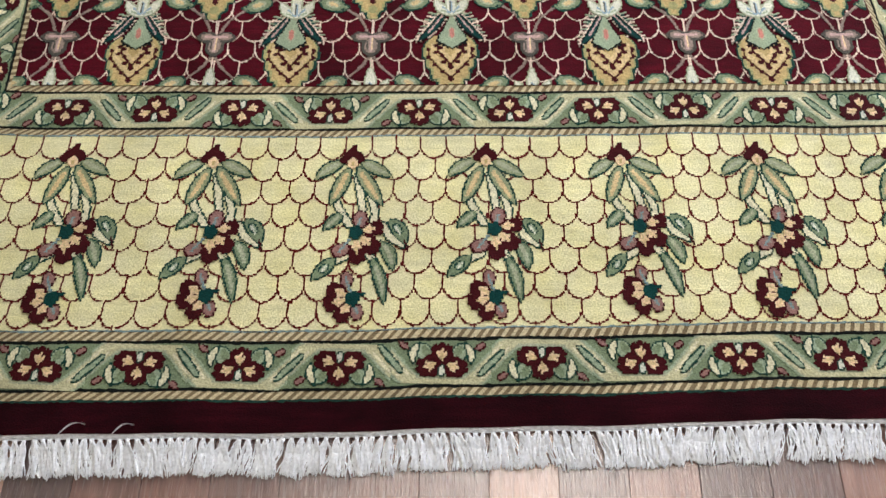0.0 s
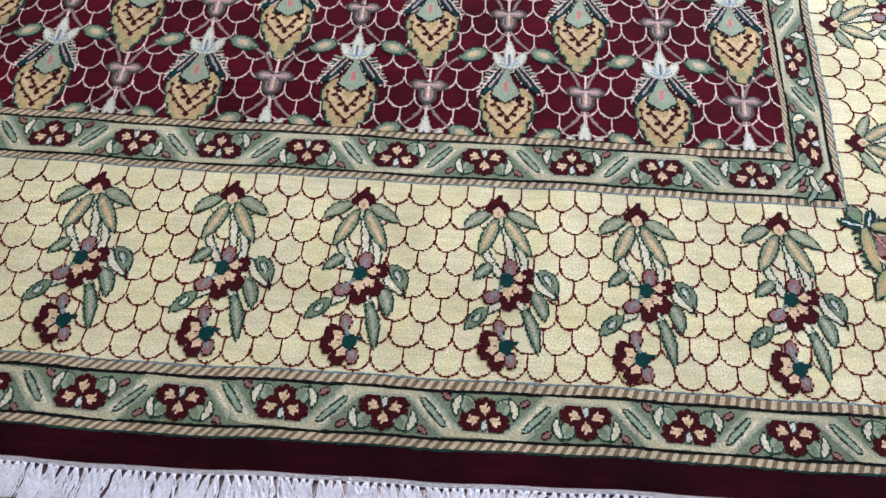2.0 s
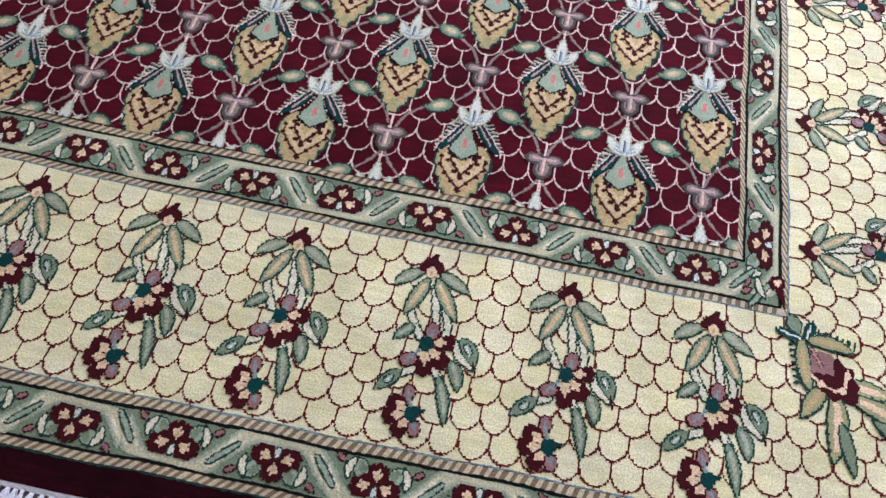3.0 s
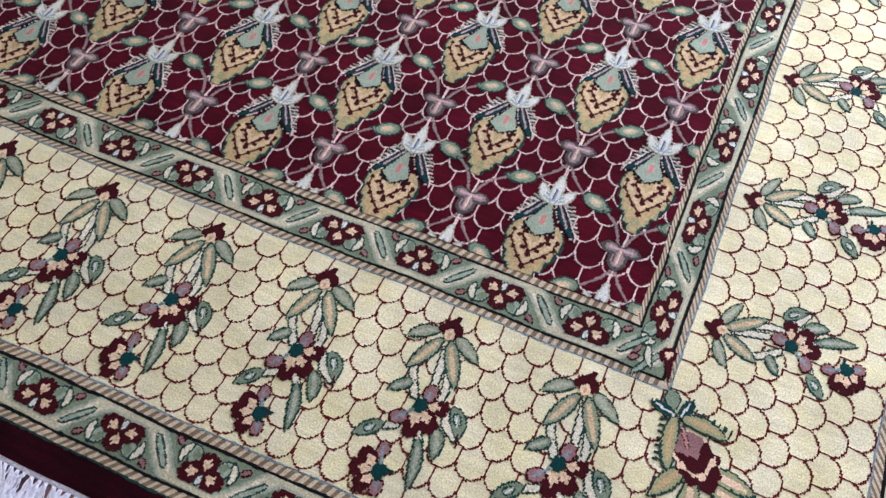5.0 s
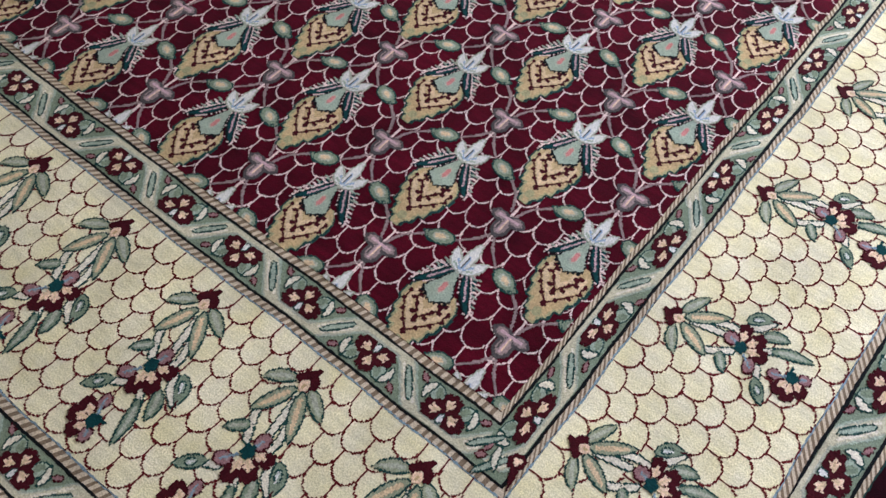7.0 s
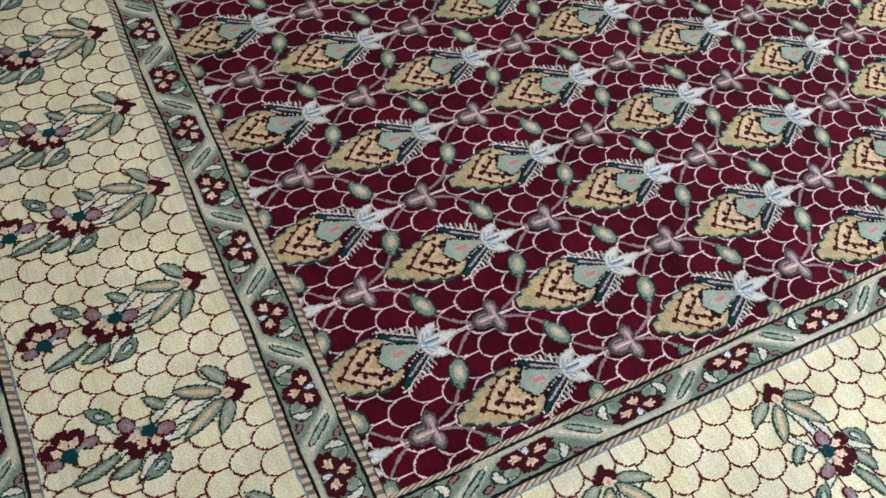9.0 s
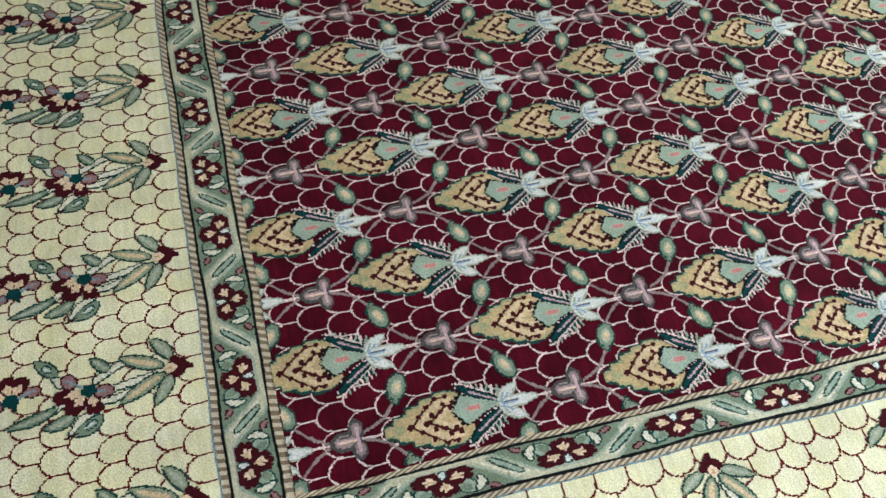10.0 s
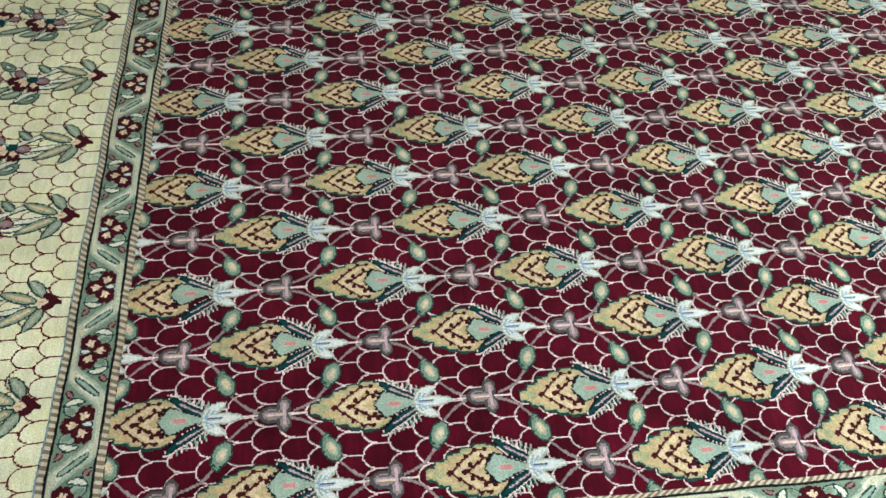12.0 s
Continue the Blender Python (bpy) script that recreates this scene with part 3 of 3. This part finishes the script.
def spray_green(cv):
    for pts in STEMS:
        cv.line(list(pts), 14.5, "outline")
    for pts in STEMS:
        cv.line(list(pts), 9.4, "ribboncore")
    cv.leaf(14, -24, 63, -52, 18, "olive", core="oat").leaf(-14, -26, -55, -57, 18, "olive", core="oat", bend=-3)
    cv.leaf(9, -36, 51, -104, 20, "olive", core="straw").leaf(-3, -38, -28, -104, 20, "olive", core="straw")
    cv.leaf(-9, -120, -36, -148, 15, "sage", core="oat").leaf(54, -168, 73, -214, 18, "sage", core="oat", bend=4)
    cv.leaf(42, -196, 63, -268, 15, "sage", core="oat", bend=3)
    cv.leaf(66, -130, 92, -172, 21, "sage", bend=3).ell(78, -146, 4, 8, "lightsage", 35, edge="outline").line([(74, -142), (81, -154)], 2.4, "ice").line([(88, -165), (94, -184)], 3.4, "darkred")
    return cv.leaf(-14, -197, -46, -231, 18, "sage").ell(-29, -213, 4, 7, "lightsage", -40, edge="outline").line([(-26, -210), (-32, -217)], 2.4, "ice")


def spray_head(cv):
    cv.ell(1, -18, 17, 15, "darkred", 90, 6, 0.12).ell(3, 0, 5, 6, "darkred").ell(-12, -22, 7, 7, "darkred").ell(14, -20, 7, 7, "darkred")
    return cv.ell(2, -28, 7.5, 10, "peach").ell(2, -30, 3, 5, "gold")


def blossom(cv, petals, heart, tail=None):
    for x, y, rx, ry, rot, kind in petals:
        if kind:
            cv.ell(x, y, rx * 0.9, ry * 0.92, "darkred", rot, 6, 0.07)
            out = math.atan2(y - heart[1], x - heart[0])
            for turn in (-0.7, 0.0, 0.7):
                cv.ell(x + 0.66 * rx * math.cos(out + turn), y + 0.66 * rx * math.sin(out + turn), 5.2, 4.8, "darkred", math.degrees(out + turn))
        else:
            cv.ell(x, y, rx * 1.05, ry * 1.02, "darkred", rot, 7, 0.06).ell(x, y, rx * 0.84, ry * 0.84, "purple", rot)
            cv.ell(x + 0.2 * (heart[0] - x), y + 0.2 * (heart[1] - y), rx * 0.36, ry * 0.5, "mauve", rot)
            cv.line([(x - 0.1 * (heart[0] - x), y - 0.1 * (heart[1] - y)), (x + 0.6 * (heart[0] - x), y + 0.6 * (heart[1] - y))], 3.4, "bluegrey")
    for x, y, rx, ry, rot, kind in petals:
        if kind:
            ix, iy = x + 0.55 * (heart[0] - x), y + 0.55 * (heart[1] - y)
            out = math.atan2(y - heart[1], x - heart[0])
            for turn, reach in ((-0.45, 0.62), (0.0, 0.85), (0.45, 0.62)):
                cv.line([(ix, iy), (ix + reach * rx * math.cos(out + turn), iy + reach * rx * math.sin(out + turn))], 5.6, "peach")
            cv.line([(ix, iy), (x, y)], 3.4, "straw")
    if tail:
        cv.poly([(heart[0] - 9, heart[1] - 8), (heart[0] - 2, heart[1] + 11), tail, (heart[0] + 10, heart[1] + 2)], "teal")
    return cv.ell(heart[0], heart[1], 10.5, 12, "teal", 0, 5, 0.1)


def big_blossom(cv):
    return blossom(cv, [(23, -129, 11.5, 16, 0, 0), (-3, -181, 15, 11.5, 20, 0), (44, -144, 18, 13, 20, 1), (40, -171, 19, 15, -55, 1), (22, -187, 17, 13, 80, 1)], (17, -151))


def low_blossom(cv):
    return blossom(cv, [(10, -230, 9.5, 14, 0, 0), (29, -281, 9.5, 13, 0, 0), (-3, -248, 16, 13, -10, 1), (-5, -267, 17, 14, 15, 1), (9, -282, 16, 12, 70, 1)], (21, -260), (42, -250))


SPRAY = [("spray_leaves", spray_green, (-66, -276, 106, -12), 0.0010, "green and gold leaves on thin stems"),
         ("spray_head", spray_head, (-24, -44, 28, 10), 0.0018, "dark red bud head"),
         ("blossom", big_blossom, (-26, -212, 72, -108), 0.0018, "blossom of dark red and dusky pink petals"),
         ("blossom", low_blossom, (-36, -310, 50, -210), 0.0018, "blossom of dark red and dusky pink petals")]
SPRAY = [(n, d(Canvas(*b)).mesh(n), z, label) for n, d, b, z, label in SPRAY]


def place_spray(x, y, rot, sx=1.0, sy=1.0):
    for n, me, z, label in SPRAY:
        inlay(n, me, by_hand(spot(x, y, z, rot, sx, sy)), border, label)


for x, turn in ((-1.512, 1), (-1.279, 1), (-1.056, 1), (-0.838, -1), (-0.626, -3), (-0.411, 0), (-0.194, -3), (0.029, -6)):
    place_spray(x, -0.219, turn)
    place_spray(-1.351 - x, FY0 + FY1 + 0.219, 180 + turn)
for k, y in enumerate((-0.066, 0.207, 0.521, 0.844, 1.18, 1.51, 1.84, 2.17)):
    place_spray(0.164, y, 90, 1.0, 0.82)
    place_spray(-1.351 - 0.164, FY0 + FY1 - y, -90, 1.0, 0.82)


# corner flower on the diagonal of the cream border, from its top bud
def corner_flower(cv):
    cv.leaf(0, 0, 18, -26, 20, "sage")
    cv.leaf(-14, -30, 26, -36, 11, "teal", "outline").leaf(36, 0, 30, -34, 11, "teal", "outline")
    cv.line([(-8, -31), (22, -35)], 3, "ice").line([(34, -8), (30, -30)], 3, "ice")
    for i in range(7):
        cv.line([(20 + 2.6 * i, -46 - 10 * i), (7 + 2.8 * i, -48 - 10 * i)], 3.4, "outline")
        cv.line([(46 + 9 * i, -22 - 0.5 * i), (47 + 9 * i, -10 - 0.5 * i)], 3.4, "outline")
    cv.leaf(24, -36, 46, -114, 19, "goldgreen", core="gold", bend=-3, blunt=0.5).leaf(34, -32, 98, -30, 19, "goldgreen", core="gold", bend=4, blunt=0.5)
    cv.leaf(66, -100, 40, -160, 22, "goldgreen", core="gold").leaf(82, -106, 92, -212, 28, "goldgreen", core="peach", bend=5)
    cv.leaf(96, -84, 162, -84, 24, "goldgreen", core="peach").leaf(104, -104, 196, -130, 26, "goldgreen", core="peach", bend=5)
    cv.leaf(96, -150, 122, -220, 16, "sage").leaf(140, -128, 205, -160, 16, "sage")
    cv.ell(80, -84, 36, 30, "darkred", -45, 8, 0.1).ell(102, -102, 14, 14, "darkred")
    cv.line([(44, -88), (62, -100), (84, -102), (94, -92), (96, -64)], 4.2, "peach")
    for x, y in ((60, -98), (92, -98), (96, -72)):
        cv.ell(x, y, 5, 6, "peach")
    cv.poly([(38, -48), (72, -44), (76, -78), (44, -84)], "purple").line([(40, -46), (56, -68)], 7, "outline")
    return cv.line([(40, -46), (56, -68)], 4.2, "pink")


corner_mesh = corner_flower(Canvas(-20, -235, 215, 8)).mesh("corner_flower")
for x, y, sx, sy in ((0.145, -0.193, 1, 1), (-1.501, -0.196, -1, 1), (0.150, 2.407, 1, -1), (-1.501, 2.407, -1, -1)):
    inlay("corner_flower", corner_mesh, spot(x, y, 0.0022, -8 * sx * sy, sx, sy), border, "large dark red and dusky pink corner flower")


# ---- guard bands: one unit is a flower between two half diagonals, 150 long and 70 wide ----
def band_ribbon(cv):
    flat = [(-46, -31), (46, -31)]
    slopes = [[(sg * 46, -31), (sg * 56, -22), (sg * 75, 0), (sg * 94, 22), (sg * 104, 31)] for sg in (-1, 1)]
    for wide, narrow, colour in ((31, 20, "lightsage"), (26, 14, "oat"), (21, 8, "ribbon")):
        cv.line(flat, narrow, colour)
        for run in slopes:
            cv.line(run, wide, colour)
    for sg in (-1, 1):
        cv.line([(sg * 62, -24), (sg * 100, 20)], 4.4, "ribboncore").line([(sg * 50, -20), (sg * 88, 24)], 4.4, "ribboncore")
    return cv.clip(-75, -35, 75, 35)


def band_slit(cv, sg):
    return cv.leaf(sg * 57, -20, sg * 93, 22, 7.5, "lightsage", "outline", None, 0, 0.3)


def band_flower(cv):
    for x, y, rot in ((0, 14, 90), (-20, -8, 200), (20, -8, -20)):
        a = math.radians(rot)
        cv.ell(x * 0.92, y * 0.92, 17.5, 17, "darkred", rot, 7, 0.08)
        for turn in (-0.75, 0.0, 0.75):
            cv.ell(x + 13 * math.cos(a + turn), y + 13 * math.sin(a + turn), 6, 5.5, "darkred", math.degrees(a + turn))
    cv.ell(0, 0, 12, 10, "darkred")
    for x, y, rot in ((0, 13, 90), (-18, -7, 200), (18, -7, -20)):
        a = math.radians(rot)
        bx, by = x - 7 * math.cos(a), y - 7 * math.sin(a)
        for turn, reach in ((-0.62, 10.5), (0.0, 13.0), (0.62, 10.5)):
            cv.line([(bx, by), (bx + reach * math.cos(a + turn), by + reach * math.sin(a + turn))], 5.2, "peach")
        cv.line([(bx, by), (bx + 6 * math.cos(a), by + 6 * math.sin(a))], 6.5, "straw")
    return cv.ell(0, -15, 6.0, 10.5, "outline").ell(0, -15, 4.0, 8.0, "ice")


def band_leaf(cv, sg):
    cv.ell(sg * 27, 16, 10.5, 15, "lightsage", sg * -25, edge="outline").ell(sg * 25, 19, 6, 10, "sage", sg * -25)
    cv.leaf(sg * 36, 31, sg * 43, -2, 9.5, "ribboncore", "outline", None, sg * 4)
    return cv.leaf(sg * 52, 23, sg * 65, 31, 7, "purple", "darkred")


def corner_petal(cv):
    cv.poly([(0, -4), (22, -12), (26, -48), (14, -30)], "darkred").ell(8, 0, 17, 14, "darkred", 30, 7, 0.07).ell(9, 1, 8, 6, "peach", 40, 3, 0.2)
    cv.leaf(-30, 4, -14, -34, 11, "ribboncore", "outline", None, -4)
    return cv.leaf(-58, -30, -42, -20, 9, "purple", "darkred")


UNIT = [("ribbon", band_ribbon, (-76, -36, 76, 36), 0.0006, "pale zigzag ribbon"),
        ("slit", lambda c: band_slit(c, -1), (-102, -30, -48, 34), 0.0012, "dark green slit"),
        ("slit", lambda c: band_slit(c, 1), (48, -30, 102, 34), 0.0012, "dark green slit"),
        ("leaf", lambda c: band_leaf(c, -1), (-70, -12, -12, 38), 0.0010, "small pale green leaf"),
        ("leaf", lambda c: band_leaf(c, 1), (12, -12, 70, 38), 0.0010, "small pale green leaf"),
        ("flower", band_flower, (-42, -32, 42, 36), 0.0016, "dark red three-petalled flower with peach hearts")]
UNIT = [(n, d(Canvas(*b)).mesh(n), z, label) for n, d, b, z, label in UNIT]


def band_run(parent, centres, at, rot, length, width, up_first):
    """units along one side; every other one is turned over"""
    for k, c in enumerate(centres):
        up = (k % 2 == 0) == up_first
        x, y = at(c)
        for n, me, z, label in UNIT:
            if n == "slit" and not up:
                continue
            place = spot(x, y, z, rot + (0 if up else 180), length / 150, width / 71)
            inlay(n, me, place if n == "ribbon" else by_hand(place), parent, label)


mid = lambda level_a, level_b, o: (o[level_a] + o[level_b]) / 2
ey = mid("green1", "black2", ENDS)
ex = mid("green1", "black2", SIDE)
inner_x = [-0.001 - 0.1457 * k for k in range(10)]
band_run(inner_band, inner_x, lambda c: (c, FY0 - ey), 0, 145.7, 66, True)
band_run(inner_band, inner_x, lambda c: (c, FY1 + ey), 180, 145.7, 66, True)
half_ribbon = band_ribbon(Canvas(-76, -36, 76, 36)).clip(6, -35, 75, 35).mesh("ribbon")
for y, rot, sx in ((FY0 - ey, 0, 1), (FY1 + ey, 180, -1)):
    inlay("ribbon", half_ribbon, spot(-1.459, y, 0.0006, rot, sx * 0.977, 70 / 71), inner_band, "pale zigzag ribbon")
    for n, me, z, label in (UNIT[2], UNIT[4]):
        inlay(n, me, spot(-1.459, y, z, rot, sx * 0.977, 70 / 71), inner_band, label)
side_y = [-0.071 + 0.1900 * k for k in range(13)]
band_run(inner_band, side_y, lambda c: (FX1 + ex, c), 90, 190.0, 51, True)
band_run(inner_band, side_y, lambda c: (FX0 - ex, c), -90, 190.0, 51, True)
ey = mid("green2", "black4", ENDS)
ex = mid("green2", "black4", SIDE)
corner_bit = corner_petal(Canvas(-64, -52, 30, 20)).mesh("corner_petal")
for x, y, sx, sy in ((0.118, -0.140, 0.8, 0.9), (-1.469, -0.140, -0.8, 0.9), (0.118, 2.351, 0.8, -0.9), (-1.469, 2.351, -0.8, -0.9)):
    inlay("corner_petal", corner_bit, spot(x, y, 0.0014, 0, sx, sy), inner_band, "dark red half flower in the corner")
outer_x = [0.1505 - 0.1393 * k for k in range(-2, 14)]
band_run(outer_band, outer_x, lambda c: (c, FY0 - ey), 0, 139.3, 64, True)
band_run(outer_band, outer_x, lambda c: (c, FY1 + ey), 180, 139.3, 64, True)
side_y = [-0.420 + 0.1835 * k for k in range(18)]
band_run(outer_band, side_y, lambda c: (FX1 + ex, c), 90, 183.5, 63, True)
band_run(outer_band, side_y, lambda c: (FX0 - ex, c), -90, 183.5, 63, True)


# ---- fringe ----
def strand(bm, pts, r):
    rings = []
    for i, p in enumerate(pts):
        rr = r * (1.0 if i < len(pts) - 1 else 0.7)
        rings.append([bm.verts.new((p[0] + rr * math.cos(a), p[1], p[2] + rr * math.sin(a))) for a in (0.5, 2.6, 4.7)])
    for a, b in zip(rings, rings[1:]):
        for k in range(3):
            bm.faces.new((a[k], a[(k + 1) % 3], b[(k + 1) % 3], b[k]))


def tassel(seed):
    rnd = random.Random(seed)
    bm = bmesh.new()
    drift = rnd.uniform(-0.012, 0.004)
    curl = rnd.uniform(-0.005, 0.005)
    for k in range(24):
        x0 = rnd.uniform(-0.0014, 0.0014)
        x1 = drift + rnd.uniform(-0.0105, 0.0105)
        length = rnd.uniform(0.045, 0.051) if k else 0.052
        wob = curl + rnd.uniform(-0.0045, 0.0045)
        lift = rnd.uniform(0.0, 0.0035)
        pts = []
        for i in range(8):
            t = i / 7
            pts.append((x0 + (x1 - x0) * t ** 0.95 + wob * math.sin(3.1 * t) + 0.0014 * math.sin(9 * t + 1.3 * k), -length * t, -0.0040 - 0.0048 * min(1, 2.2 * t) + lift * math.sin(3.1 * t) + 0.0008 * (k % 4)))
        strand(bm, pts, rnd.uniform(0.0008, 0.0011))
    # the knot that ties the warp ends
    bmesh.ops.create_icosphere(bm, subdivisions=1, radius=0.0028, matrix=Matrix.Translation((0, -0.0035, -0.0028)) @ Matrix.Diagonal((0.9, 1.35, 0.8, 1)))
    me = bpy.data.meshes.new("tassel")
    bm.to_mesh(me)
    bm.free()
    me.materials.append(COTTON)
    return me


def selvage(name, y_in, y_out, parent):
    """flat-woven cotton strip between pile and tassels"""
    rnd = random.Random(5)
    bm = bmesh.new()
    n, rows = 420, 5
    grid = []
    for i in range(n + 1):
        x = ex0 + (ex1 - ex0) * i / n
        col = []
        for k in range(rows):
            t = k / (rows - 1)
            px, py = warp(x, y_in + (y_out - y_in) * t)
            col.append(bm.verts.new((float(px), float(py) + rnd.uniform(-0.0006, 0.0006), -0.0012 - 0.0035 * t * t + rnd.uniform(-0.0005, 0.0005))))
        grid.append(col)
    for a, b in zip(grid, grid[1:]):
        for k in range(rows - 1):
            bm.faces.new((a[k], b[k], b[k + 1], a[k + 1]))
    return part(name, bm, COTTON, parent, "off-white flat-woven cotton end strip")


TASSELS = [tassel(k) for k in range(14)]
rnd = random.Random(11)
for y_edge, sg in ((FY0 - ENDS["end"], -1), (FY1 + ENDS["end"], 1)):
    strip = selvage("end_strip", y_edge + sg * -0.001, y_edge + sg * 0.0065, rug)
    x = ex0 + 0.006
    while x < ex1 - 0.004:
        ob = new("tassel", rnd.choice(TASSELS))
        ob.parent = strip
        m = spot(x, y_edge + sg * 0.0065, 0, rnd.uniform(-6, 6) + 9 * math.sin(9 * x) + (0 if sg < 0 else 180))
        ob.matrix_basis = m @ Matrix.Diagonal((rnd.choice((-1, 1)) * rnd.uniform(0.85, 1.15), rnd.uniform(0.92, 1.06), 1, 1))
        x += rnd.uniform(0.0095, 0.0135)
for x, y, bend, rise in ((-1.176, -0.681, 0.034, 0.015), (-1.104, -0.681, 0.027, 0.014)):
    bm = bmesh.new()
    strand(bm, [(bend * t, rise * math.sin(1.9 * t), 0.002 + 0.004 * math.sin(3.1 * t)) for t in [k / 9 for k in range(10)]], 0.0009)
    strand(bm, [(bend * t, rise * math.sin(2.2 * t), 0.002 + 0.005 * math.sin(3.1 * t)) for t in [k / 9 for k in range(10)]], 0.0008)
    part("loose_thread", bm, COTTON, rug, "loose white warp thread").location = (x, y, 0)

# ---- laminate strips of the floor ----
PITCH = 0.091
rnd = random.Random(3)
plank_mesh = {}
rest_v, rest_f = [], []
for k in range(-31, 36):
    x = -0.149 + PITCH * k
    if x < X0 or x + PITCH > X1:
        continue
    y = Y0 + rnd.uniform(0, 0.5)
    start = Y0
    while start < Y1:
        stop = min(Y1, y)
        length = round(stop - start, 2)
        if length > 0.02:
            near = (-1.6 < x < 1.0) and start < 0.9
            if near:
                if length not in plank_mesh:
                    bm = bmesh.new()
                    box_bm(bm, 0.0003, 0.0003, -0.0014, PITCH - 0.0003, length - 0.0003, 0, 0.0004)
                    me = bpy.data.meshes.new("plank")
                    bm.to_mesh(me)
                    bm.free()
                    me.materials.append(LAMINATE)
                    plank_mesh[length] = me
                ob = new("plank", plank_mesh[length])
                ob.parent = floor
                ob.location = (x, start, FLOOR_Z)
            else:
                b = len(rest_v)
                rest_v += [(x + 0.0003, start + 0.0003, FLOOR_Z), (x + PITCH - 0.0003, start + 0.0003, FLOOR_Z), (x + PITCH - 0.0003, stop - 0.0003, FLOOR_Z), (x + 0.0003, stop - 0.0003, FLOOR_Z)]
                rest_f.append((b, b + 1, b + 2, b + 3))
        start = stop
        y = stop + rnd.choice((0.4, 0.6, 0.8, 1.0))
me = bpy.data.meshes.new("far_planks")
me.from_pydata(rest_v, [], rest_f)
me.materials.append(LAMINATE)
far = new("far_planks", me)
far.parent = floor
tagged(far, kind="stuff")
